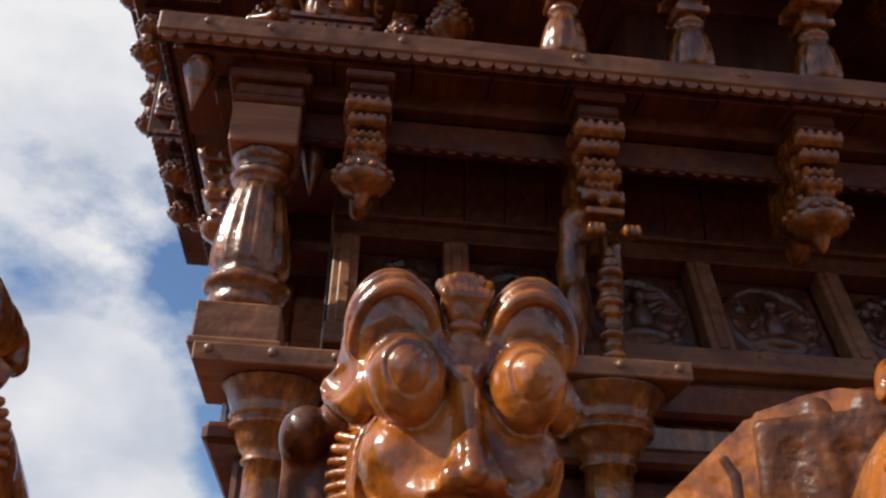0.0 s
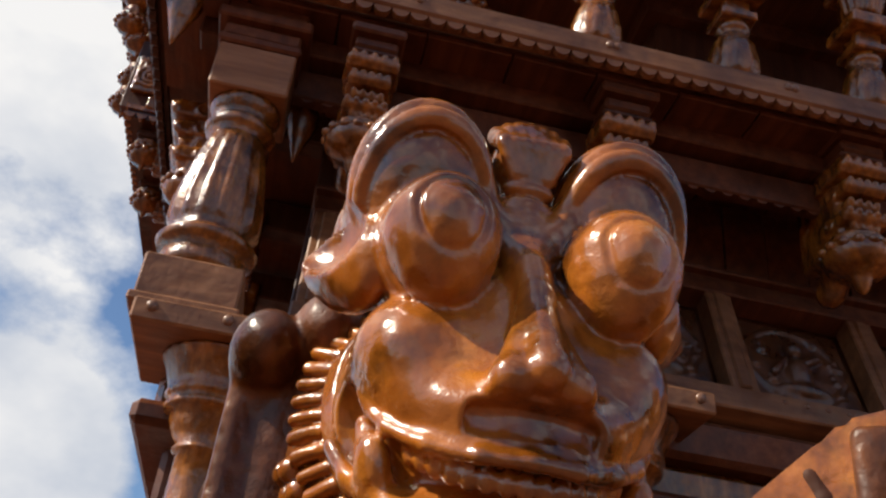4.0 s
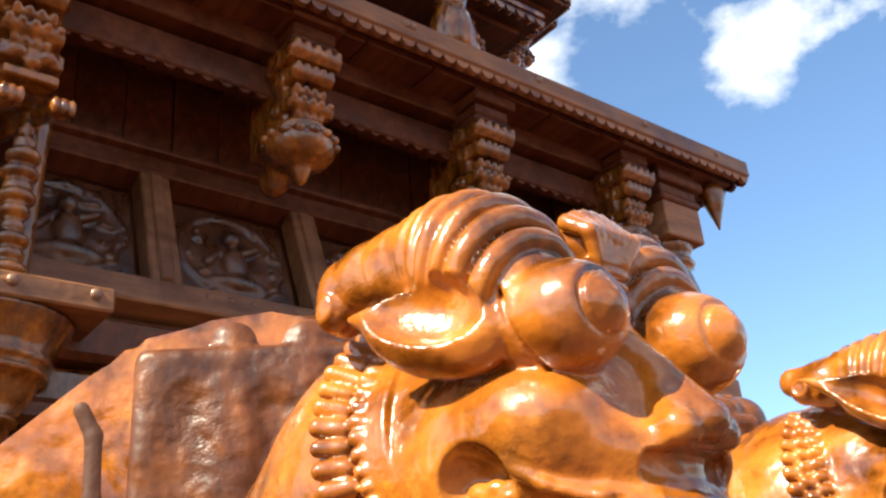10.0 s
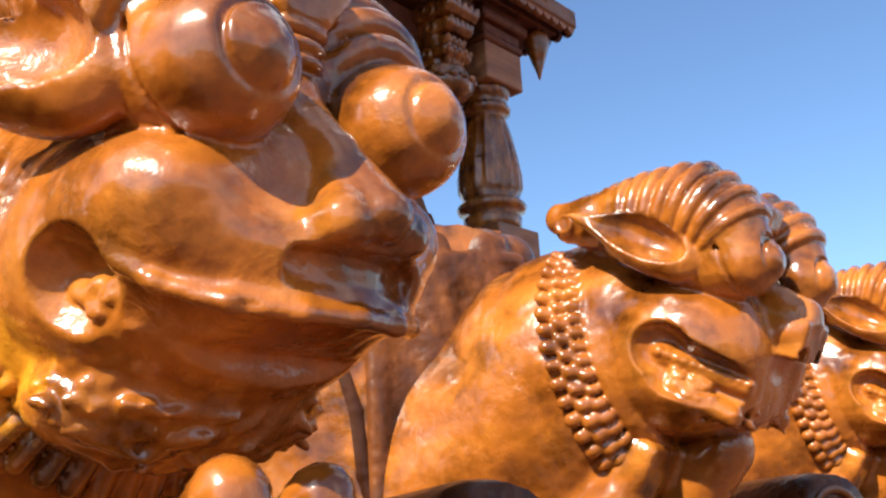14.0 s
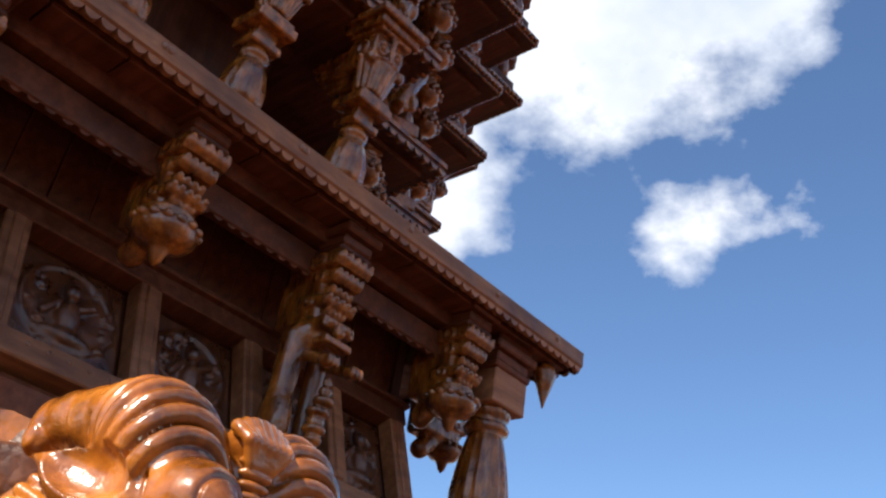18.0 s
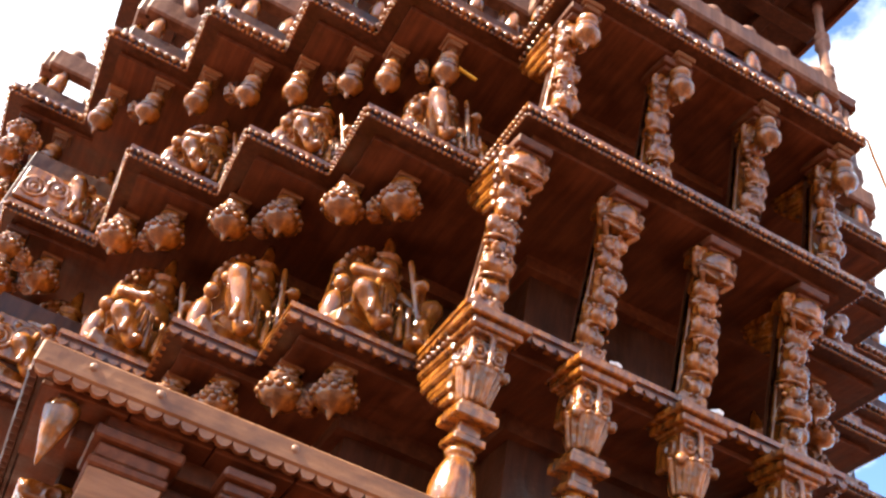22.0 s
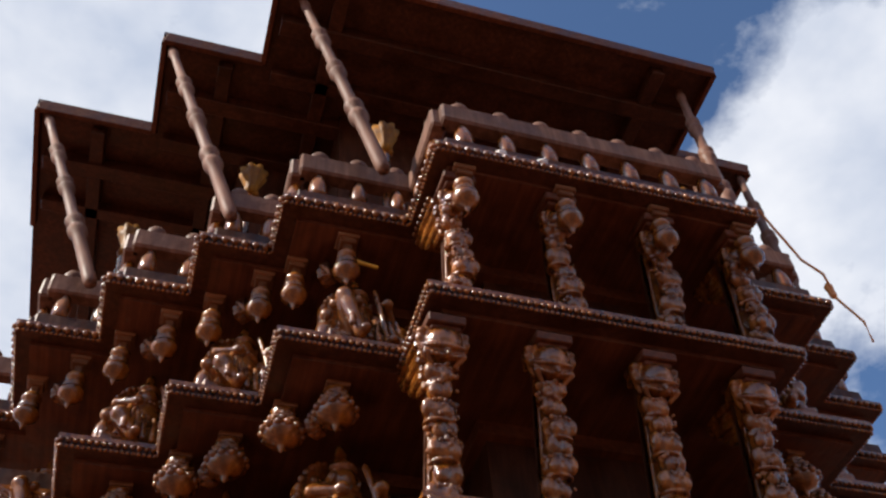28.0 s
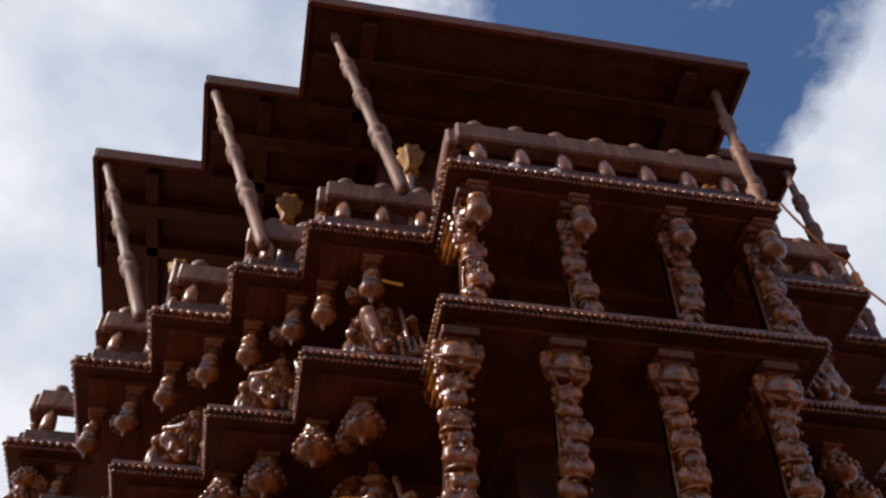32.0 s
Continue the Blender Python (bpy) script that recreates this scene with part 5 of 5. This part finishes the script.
        p += [ell((s * 0.168, 0.130, 0.046), (0.032, 0.078, 0.040), 0.004, rot=turn), cap((s * 0.186, 0.172, 0.074), (s * 0.204, 0.236, 0.110), 0.026, 0.004, 0.008), cap((s * 0.140, 0.10, 0.02), (s * 0.150, 0.18, 0.07), 0.032, 0.032, 0.010),
              ell((s * 0.199, 0.128, 0.057), (0.040, 0.069, 0.031), 0.002, -1, rot=turn), cap((s * 0.207, 0.160, 0.072), (s * 0.219, 0.215, 0.106), 0.022, 0.005, 0.003, -1)]
    # fluted crest between the horns
    p += [cap((0, 0.050, 0.030), (0, 0.050, 0.090), 0.020, 0.024, 0.006), ell((0, 0.052, 0.106), (0.036, 0.034, 0.030), 0.006)]
    for j in range(-3, 4):
        p += [cap((j * 0.006, 0.020, 0.074), (j * 0.0105, 0.014, 0.102), 0.0060, 0.0080, 0.0015), cap((j * 0.0105, 0.014, 0.102), (j * 0.0122, 0.038, 0.132 - 0.0012 * j * j), 0.0080, 0.0100, 0.0015)]
    # thick neck, a smooth band and crowded beads
    p += [cap((0, 0.25, -0.060), (0, 0.40, -0.105), 0.168, 0.212, 0.02), ell((0, 0.30, 0.04), (0.12, 0.10, 0.075), 0.03)]
    p += [ring((0, 0.226 + 0.008 * k, -0.078), 0.160 + 0.003 * k, 0.0085, 0.004, rot=(80, 0, 0)) for k in range(3)]
    p += bead_rows([(0.177, 52, 0.0100, 0.004, 0.258), (0.186, 48, 0.0115, 0.005, 0.275), (0.195, 46, 0.0120, 0.006, 0.294)], 0.085, rnd)
    return worn(skin(p, 0.0030, "beast"), 0.0012, 6)


def beast_head(kind):
    """kind: smiling (teeth under the lip) or broken (jaw rotted away)."""
    rnd = random.Random(5)
    p = []
    grin = kind == "smiling"
    # skull and the round mass of the face
    p += [ell((0, 0.170, -0.01), (0.100, 0.13, 0.085), 0.02), ell((0, 0.148, -0.100), (0.158, 0.168, 0.122), 0.012)]
    # horn-like brows: stepped tubes that run from the eyes back over the ears
    spine = [(0.104, 0.092, 0.066, 0.056), (0.107, 0.108, 0.090, 0.063), (0.113, 0.145, 0.101, 0.060), (0.124, 0.190, 0.107, 0.052), (0.138, 0.235, 0.110, 0.044), (0.150, 0.268, 0.110, 0.036)]
    rings = [(0.058, 0.058, 0.0650, 0.0090, 38, 1.15), (0.070, 0.071, 0.0665, 0.0110, 37, 1.13), (0.088, 0.083, 0.0665, 0.0100, 28, 1.11), (0.108, 0.091, 0.0640, 0.0095, 19, 1.10), (0.127, 0.096, 0.0610, 0.0090, 11, 1.08), (0.145, 0.100, 0.0580, 0.0080, 5, 1.06), (0.162, 0.103, 0.0550, 0.0070, 2, 1.04), (0.178, 0.105, 0.0525, 0.0060, 0, 1.02)]
    if not grin:
        spine[0], spine[1] = (0.096, 0.070, 0.036, 0.062), (0.104, 0.108, 0.082, 0.068)
        rings[:4] = [(0.050, 0.024, 0.0590, 0.0120, 28, 1.04), (0.068, 0.048, 0.0640, 0.0140, 30, 1.05), (0.086, 0.068, 0.0660, 0.0125, 26, 1.07), (0.107, 0.084, 0.0660, 0.0110, 19, 1.07)]
    else:
        rings = [(y, z, 0.95 * big, small, tilt, tall) for y, z, big, small, tilt, tall in rings]
    for s in (-1, 1):
        for q, r in zip(spine, spine[1:]):
            p.append(cap((s * q[0], q[1], q[2]), (s * r[0], r[1], r[2]), q[3], r[3], 0.008))
        p += [ell((s * 0.156, 0.276, 0.092), (0.032, 0.026, 0.036), 0.008), ell((s * 0.172, 0.270, 0.080), (0.020, 0.022, 0.024), 0.003), ring((s * 0.186, 0.268, 0.080), 0.012, 0.004, 0.002, rot=(0, 90, 0))]
        if grin:
            p.append(ell((s * 0.104, 0.066, 0.054), (0.062, 0.030, 0.068), 0.010, rot=(38, 0, 0)))
        for k, (y, z, big, small, tilt, tall) in enumerate(rings):
            p.append(ring((s * ((0.104 if grin else 0.097) + 0.0024 * k), y, z), big, small, 0.0015, rot=(tilt - 90, 0, 0), squash=tall))
    # cheeks and the swell of the upper lip
    for s in (-1, 1):
        p += [ell((s * 0.092, 0.064, -0.090), (0.060, 0.072, 0.052), 0.022)]
        p += [ell((s * 0.056, 0.036, -0.122), (0.056, 0.056, 0.038), 0.022)]
    p += [ell((0, 0.032, -0.132), (0.092, 0.084, 0.040), 0.020)]
    # eyes: smooth eggs with a lid crease and a domed iris
    for s in (-1, 1):
        p += [cap((s * 0.092, 0.095, 0.026), (s * 0.089, 0.038, 0.002), 0.0590, 0.0575, 0.005), ell((s * 0.087, 0.010, -0.003), (0.0550, 0.060, 0.0550), 0.002), ring((s * 0.088, 0.030, 0.001), 0.0570, 0.0036, 0.0015, -1, rot=(78, 0, 0)),
              ell((s * 0.086, -0.026, -0.005), (0.0310, 0.029, 0.0310), 0.001), ring((s * 0.086, -0.0385, -0.004), 0.0325, 0.0042, 0.0015, -1, rot=(88, 0, 0))]
        p.append(cap((s * 0.048, 0.056, 0.070), (s * 0.008, 0.034, 0.005), 0.015, 0.013, 0.010))
    p += [cap((0, 0.070, 0.060), (0, 0.026, -0.02), 0.030, 0.020, 0.014)]
    # shell-like crest on a ribbed stalk between the brows
    u, fwd = (0.0, 0.0) if grin else (-0.016, -0.022)
    p += [cap((0, 0.078 + fwd, 0.040), (0, 0.074 + fwd, 0.105 + u), 0.020, 0.024, 0.006), ell((0, 0.074 + fwd, 0.122 + u), (0.036, 0.034, 0.030), 0.006)]
    for j in range(-3, 4):
        p += [cap((j * 0.006, 0.042 + fwd, 0.090 + u), (j * 0.0105, 0.036 + fwd, 0.118 + u), 0.0060, 0.0080, 0.0015), cap((j * 0.0105, 0.036 + fwd, 0.118 + u), (j * 0.0122, 0.060 + fwd, 0.148 + u - 0.0012 * j * j), 0.0080, 0.0100, 0.0015)]
    for j in range(4):
        p.append(ell((0, 0.048 + fwd, 0.052 + 0.014 * j + u), (0.021 + 0.003 * j, 0.012, 0.0068), 0.0022))
    # wedge of a nose, flat below
    p += [cap((0, 0.036, 0.002), (0, -0.014, -0.052), 0.018, 0.018, 0.010), cap((0, -0.014, -0.052), (0, -0.058, -0.106), 0.018, 0.020, 0.006)]
    for s in (-1, 1):
        p += [cap((0, -0.008, -0.050), (s * 0.026, -0.046, -0.114), 0.015, 0.019, 0.006), cap((s * 0.026, -0.046, -0.114), (s * 0.042, 0.000, -0.120), 0.019, 0.015, 0.006)]
    p += [ell((0, -0.020, -0.104), (0.034, 0.038, 0.024), 0.008), block((0, -0.074, -0.158), (0.058, 0.058, 0.030), 0.006, -1, rot=(-4, 0, 0)), ell((0, 0.046, -0.138), (0.090, 0.076, 0.032), 0.010)]
    # thin upper lip that sweeps up to the corners of the mouth
    for s in (-1, 1):
        p += arc_chain([(0, -0.032, -0.174), (s * 0.042, -0.024, -0.173), (s * 0.082, 0.000, -0.166), (s * 0.114, 0.034, -0.152), (s * 0.138, 0.064, -0.128), (s * 0.148, 0.090, -0.112)], 0.0064, 0.0064, 0.007)
    p += [ell((0, 0.020, -0.158), (0.088, 0.050, 0.014), 0.014)]
    # the mouth: open under the lip, with a round hole at each corner
    p += [block((0, -0.056, -0.222), (0.170, 0.120, 0.040), 0.006, -1)]
    for s in (-1, 1):
        p += [ell((s * 0.154, 0.096, -0.150), (0.044, 0.044, 0.046), 0.003, -1, rot=(18, 0, 0)), cap((s * 0.158, 0.070, -0.164), (s * 0.110, 0.004, -0.198), 0.026, 0.024, 0.004, -1)]
    if grin:
        # row of worn teeth, a curled flap in the corner, full lower jaw
        for j in range(-7, 8):
            a = j * 0.155
            p.append(ell((0.102 * math.sin(a), 0.072 - 0.086 * math.cos(a), -0.186 + 0.040 * (1 - math.cos(a))), (0.0092, 0.0085, 0.0125), 0.003))
        for s in (-1, 1):
            p += [cap((s * 0.128, 0.070, -0.146), (s * 0.118, 0.060, -0.186), 0.011, 0.018, 0.006), ell((s * 0.118, 0.052, -0.180), (0.017, 0.020, 0.026), 0.006, rot=(0, s * 14, 0))]
            p += arc_chain([(0, 0.004, -0.226), (s * 0.060, 0.014, -0.222), (s * 0.102, 0.048, -0.210), (s * 0.134, 0.094, -0.188), (s * 0.150, 0.124, -0.160)], 0.011, 0.010, 0.010)
        p += [ell((0, 0.125, -0.200), (0.130, 0.116, 0.040), 0.016)]
    if kind == "broken":
        # crumbling rotten wood behind the lip and in the corners of the mouth
        p += [ell((0, 0.180, -0.205), (0.124, 0.088, 0.056), 0.014)]
        for j in range(150):
            a, b = rnd.uniform(-1.45, 1.45), rnd.uniform(-1.2, 0.7)
            c = (0.122 * math.sin(a) * math.cos(b), 0.180 - 0.086 * math.cos(a) * math.cos(b), -0.205 + 0.054 * math.sin(b))
            q = rnd.uniform(0.003, 0.007)
            p.append(ell(c, (q * rnd.uniform(0.8, 3.5), q, q * rnd.uniform(0.5, 1.0)), 0.006, rot=(rnd.uniform(-40, 40), rnd.uniform(-40, 40), rnd.uniform(-40, 40))))
        for s in (-1, 1):
            for j in range(20):
                p.append(ell((s * rnd.uniform(0.098, 0.120), rnd.uniform(0.078, 0.124), rnd.uniform(-0.172, -0.126)), (rnd.uniform(0.006, 0.013), rnd.uniform(0.006, 0.013), rnd.uniform(0.005, 0.010)), 0.004, rot=(rnd.uniform(-40, 40), rnd.uniform(-40, 40), 0)))
        for j in range(14):
            a = rnd.uniform(-1.2, 1.2)
            p.append(ell((0.104 * math.sin(a), 0.040 - 0.098 * math.cos(a), -0.178 + 0.02 * (1 - math.cos(a))), (rnd.uniform(0.008, 0.018), 0.008, rnd.uniform(0.003, 0.008)), 0.004, -1))
    # ears: hollow pointed leaves below the horns
    for s in (-1, 1):
        turn = (20, s * 16, -s * 22)
        p += [ell((s * 0.166, 0.104, 0.004), (0.030, 0.078, 0.046), 0.004, rot=turn), cap((s * 0.184, 0.145, 0.022), (s * 0.204, 0.190, 0.038), 0.027, 0.003, 0.008), cap((s * 0.135, 0.075, 0.005), (s * 0.150, 0.15, 0.03), 0.030, 0.030, 0.010),
              ell((s * 0.195, 0.100, 0.024), (0.037, 0.070, 0.038), 0.002, -1, rot=turn), cap((s * 0.201, 0.128, 0.034), (s * 0.213, 0.172, 0.046), 0.027, 0.006, 0.003, -1)]
        if grin:
            p += [ell((s * 0.200, 0.060, -0.026), (0.010, 0.012, 0.010), 0.002, -1), ell((s * 0.213, 0.150, 0.010), (0.010, 0.012, 0.012), 0.002, -1)]
    # neck, flat collar and rows of beads
    p += [cap((0, 0.25, -0.075), (0, 0.345, -0.095), 0.146, 0.186, 0.02)]
    p += [ring((0, 0.218 + 0.008 * k, -0.080), 0.149 + 0.0022 * k, 0.0062, 0.003, rot=(80, 0, 0), squash=1.0) for k in range(4)]
    p += bead_rows([(0.172, 52, 0.0094, 0.018, 0.270)] if grin else [(0.160, 58, 0.0094, 0.003, 0.248), (0.177, 50, 0.0108, 0.013, 0.276)], 0.066, rnd)
    for i in range(18):
        for r2 in (0, 1):
            a = math.pi * (1.10 + 0.80 * (i + 0.5 * r2) / 18)
            p.append(ell((0.190 * math.cos(a), 0.326 - 0.032 * r2, -0.090 + (0.188 - 0.02 * r2) * math.sin(a)), (0.0160, 0.017, 0.0160), 0.0025))
    return worn(skin(p, 0.0030, "beast"), 0.0010, 3)


def long_faced(me):
    """The same head with a deeper nose, a drooping lip and narrower jowls."""
    co = np.empty(len(me.vertices) * 3, dtype=np.float32)
    me.vertices.foreach_get("co", co)
    co = co.reshape(-1, 3)
    w = np.clip((-co[:, 2] - 0.010) / 0.09, 0, 1) * np.clip((0.26 - co[:, 1]) / 0.14, 0, 1)
    co[:, 2] -= 0.046 * w * np.clip(1.1 - 0.6 * (co[:, 0] / 0.15) ** 2, 0, 1)
    co[:, 0] *= 1 - 0.04 * w
    co[:, 2] += 0.036 * np.clip((co[:, 2] - 0.03) / 0.13, 0, 1) * np.clip((0.32 - co[:, 1]) / 0.15, 0, 1)
    me.vertices.foreach_set("co", co.ravel())
    me.update()
    return me


def worn(me, amount, seed):
    """Hand-carved unevenness: every point moved a little in and out."""
    n = len(me.vertices)
    co, no = np.empty(n * 3, dtype=np.float32), np.empty(n * 3, dtype=np.float32)
    me.vertices.foreach_get("co", co)
    me.vertex_normals.foreach_get("vector", no)
    co, no = co.reshape(-1, 3), no.reshape(-1, 3)
    rnd = np.random.RandomState(seed)
    d = np.zeros(n)
    for scale, k in ((26.0, 7), (55.0, 7), (120.0, 6)):
        for _ in range(k):
            w = rnd.normal(size=3)
            d += np.sin(co @ (w / np.linalg.norm(w) * scale) + rnd.uniform(0, 6.28)) * (30.0 / (scale + 10.0)) / k ** 0.5
    co += no * (amount * d)[:, None].astype(np.float32)
    me.vertices.foreach_set("co", co.ravel())
    me.update()
    return me


def beast_body(reach, stout=False):
    """The rest below the collar; reach: how far the raised arms stand to the side; stout: thick neck, paws under the chin."""
    p = [cap((0, 0.350, -0.085), (0, 0.75, -0.42), 0.186, 0.230, 0.03), ell((0, 0.62, -0.52), (0.275, 0.34, 0.30), 0.06), ell((0, 1.0, -0.50), (0.26, 0.5, 0.26), 0.06), ell((0, 0.58, -0.78), (0.32, 0.36, 0.30), 0.06)]
    if stout:
        p += [cap((0, 0.37, -0.090), (0, 0.64, -0.31), 0.200, 0.275, 0.03), cap((-0.10, 0.32, -0.38), (-0.062, 0.250, -0.250), 0.058, 0.046, 0.02), block((-0.062, 0.236, -0.240), (0.046, 0.036, 0.034), 0.012, rot=(30, 0, 0)), cap((0.04, 0.32, -0.40), (0.022, 0.150, -0.236), 0.058, 0.047, 0.02), ell((0.022, 0.142, -0.230), (0.046, 0.042, 0.044), 0.008)]
    for s in (-1, 1):
        for k in range(5):
            p.append(ring((s * 0.215, 0.375, -0.50), 0.060 + 0.028 * k, 0.012, 0.010, rot=(72, s * 32, 0)))
        if not stout:
            p += [cap((reach + s * 0.15, 0.33, -0.62), (reach + s * 0.09, 0.20, -0.46), 0.062, 0.048, 0.03), cap((reach + s * 0.09, 0.20, -0.46), (reach + s * 0.055, 0.130, -0.38), 0.044, 0.036, 0.015), cap((reach + s * 0.055, 0.120, -0.38), (reach + s * 0.040, 0.072, -0.295), 0.034, 0.026, 0.010), ell((reach + s * 0.040, 0.056, -0.285), (0.026, 0.026, 0.028), 0.006), ell((reach + s * 0.040, 0.034, -0.310), (0.020, 0.018, 0.016), 0.004)]
        p += [cap((s * 0.20, 0.30, -0.55), (s * 0.19, 0.10, -0.47), 0.06, 0.045, 0.02), ell((s * 0.185, 0.06, -0.45), (0.055, 0.05, 0.045), 0.015)]
        for j in (-1, 0, 1):
            p.append(ell((s * 0.185 + j * 0.032, 0.02, -0.455), (0.017, 0.03, 0.024), 0.006))
    p.append(block((0, 0.62, -1.0), (0.38, 0.42, 0.22), 0.05))
    return worn(skin(p, 0.009, "beast"), 0.0025, 4)


M_BEAST = smooth(merged([round_head(), beast_body(0.0, True)], "beast"))
M_DAB = smooth(merged([beast_head("broken"), beast_body(0.0)], "beast"))
M_LONG = smooth(merged([long_faced(beast_head("smiling")), beast_body(-0.055)], "beast"))
BEASTS = [(-2.375, 1.28, 1.95, 0.0), (-1.495, 1.283, 1.964, 0.0), (-0.566, 1.21, 1.978, 0.0), (0.335, 1.215, 1.975, 0.0), (1.235, 1.215, 1.97, 1.0), (2.13, 1.22, 1.97, -1.0)]
for x, y, z, rz in BEASTS:
    thing("beast_statue", "glossy orange-brown carved wooden beast with bulging eyes and a beaded collar", "statue", "row of carved beasts", m=pose(x, y, z, 0, 0, rz), data=M_LONG if x < -1.0 else M_DAB if x < 0.0 else M_BEAST, mat=BEAST_DAB if -1.0 < x < 0.0 else BEAST)


WIDE = [(-0.02, 0.175), (0.08, 0.18), (0.16, 0.170), (0.262, 0.150), (0.31, 0.100), (0.46, -0.025), (0.60, -0.15), (0.70, -0.25), (0.76, -0.36), (0.77, -0.48), (0.72, -0.60), (0.60, -0.72), (0.0, -0.80)]
NARROW = [(-0.02, 0.13), (0.08, 0.145), (0.16, 0.13), (0.235, 0.10), (0.275, 0.05), (0.280, -0.02), (0.27, -0.10), (0.285, -0.30), (0.30, -0.80), (0.0, -0.80)]


def wing_board(outline):
    """A thick board behind a beast's neck with a lobed edge."""
    bm = bmesh.new()
    f = [bm.verts.new((s, 0.0, z)) for s, z in outline]
    b = [bm.verts.new((s, 0.15, z)) for s, z in outline]
    bm.faces.new(f)
    bm.faces.new(b)
    for i in range(len(outline)):
        j = (i + 1) % len(outline)
        bm.faces.new((f[i], f[j], b[j], b[i]))
    bmesh.ops.bevel(bm, geom=[e for e in bm.edges], offset=0.016, segments=2, affect="EDGES")
    return mesh(bm, "board")


M_BOARDS = {True: wing_board(WIDE), False: wing_board(NARROW)}
M_SCROLL = skin([ell((0, 0, 0), (0.15, 0.018, 0.17), 0.01), ring((0, -0.006, 0), 0.125, 0.014, 0.006, rot=(90, 0, 0)), ring((0, -0.010, 0), 0.098, 0.010, 0.004, rot=(90, 0, 0)), ell((0.03, -0.02, 0.02), (0.036, 0.022, 0.036), 0.004), ring((0.03, -0.02, 0.02), 0.036, 0.008, 0.003, rot=(90, 0, 0))] +
                [ell((0.065 * math.cos(a), -0.012, -0.02 + 0.075 * math.sin(a)), (0.026, 0.016, 0.02), 0.004) for a in [2.6 + k * 0.5 for k in range(8)]], 0.005, "scroll")
M_RIM = skin([block((0.110, 0.050, -0.24), (0.145, 0.070, 0.37), 0.03), cap((-0.03, 0.066, 0.130), (0.11, 0.066, 0.140), 0.052, 0.054, 0.012), cap((0.11, 0.066, 0.140), (0.225, 0.070, 0.108), 0.054, 0.046, 0.012), ell((0.03, 0.05, 0.140), (0.060, 0.060, 0.046), 0.012), ell((0.130, 0.05, 0.140), (0.055, 0.060, 0.048), 0.010), ell((0.210, 0.055, 0.112), (0.040, 0.058, 0.044), 0.010)] +
             [cap((x, -0.060, 0.04), (x + 0.02, -0.058, -0.7), 0.050, 0.050, 0.014, -1) for x in (0.075, 0.190)], 0.006, "fluted_front")
M_ROLL = skin([block((-0.150, 0.395, -0.40), (0.118, 0.052, 0.41), 0.012), ell((-0.232, 0.350, 0.000), (0.046, 0.070, 0.052), 0.010), ell((-0.160, 0.345, 0.032), (0.052, 0.074, 0.056), 0.006), ell((-0.085, 0.370, 0.045), (0.045, 0.066, 0.052), 0.006), cap((-0.230, 0.315, -0.075), (-0.226, 0.325, -0.80), 0.030, 0.030, 0.008, -1), cap((-0.155, 0.305, -0.050), (-0.150, 0.318, -0.80), 0.038, 0.038, 0.008, -1)], 0.006, "fluted_front")
M_CRACK = skin(arc_chain([(0.318, 0.0182, 0.055), (0.300, 0.0182, 0.02), (0.297, 0.0182, -0.06), (0.272, 0.0182, -0.14), (0.262, 0.0182, -0.24), (0.235, 0.0182, -0.34), (0.215, 0.0182, -0.46)], 0.0210, 0.0225, 0.003), 0.003, "crack")
for n, (x, y, z, rz) in enumerate(BEASTS):
    w = thing("wing_panel", "thick varnished board with a carved scroll behind a beast's neck" if n > 1 else "thick dark board with a rolled top behind a beast's neck", "panel", "boards behind the beasts")
    w.matrix_basis = pose(x - 0.05, y + 0.475, z) @ Matrix(((-0.85, 0.53, 0, 0), (0.53, 0.85, 0, 0), (0, 0, 1, 0), (0, 0, 0, 1)))
    part("board", M_BOARDS[n > 1], BEAST if n > 1 else BOARD, w)
    part("fluted_front", M_RIM if n > 1 else M_ROLL, BOARD, w, "rounded flutes with a lobed top", None if n > 1 else w.matrix_basis.inverted() @ pose(x, y, z))
    if n > 1:
        part("crack", M_CRACK, DARK, w, "dark open crack")
        part("scroll", M_SCROLL, BEAST, w, "round carved scroll", Matrix.Translation((0.56, -0.004, -0.36)))


def scroll_log():
    bm = tube([(0, 0, 0), (0, 0.05, 0), (0, 0.5, -0.02)], 0.074, 18, [0.92, 1.0, 1.0])
    return mesh(bm, "log", True)


M_LOG = scroll_log()
M_SPIRAL = skin([ring((0, 0, 0), 0.045, 0.007, 0.003, rot=(90, 0, 0)), ring((0, 0, 0), 0.027, 0.006, 0.003, rot=(90, 0, 0)), ell((0, 0, 0), (0.015, 0.010, 0.015), 0.003)], 0.003, "spiral")
for x, y, z, rz in BEASTS:
    for dx, dy, dz in ((0.29, 0.09, -0.345), (-0.36, 0.30, -0.42)):
        g = thing("scroll_log", "dark wooden log end carved with a spiral between the beasts", "carving", "log ends between beasts", m=pose(x + dx, y + dy, z + dz, 0, 0, -28))
        part("log", M_LOG, BOARD, g)
        part("spiral", M_SPIRAL, CARVED, g)
thing("beast_sill", "long dark wooden sill under the row of beasts", "beam", kind="structure", data=mesh(boxes([((0, 1.95, 1.22), (5.4, 1.2, 0.24)), ((0, 1.95, 0.55), (5.2, 1.0, 1.1))], 0.02)), mat=DARK)
mark = thing("red_mark", "small dab of red powder on a beast's brow", "powder mark", m=pose(-0.548, 1.282, 2.062, 70, 0, 0))
part("dab", lathe([(0.002, -0.004), (0.009, -0.003), (0.011, 0.002), (0.004, 0.006)], 10), RED, mark)
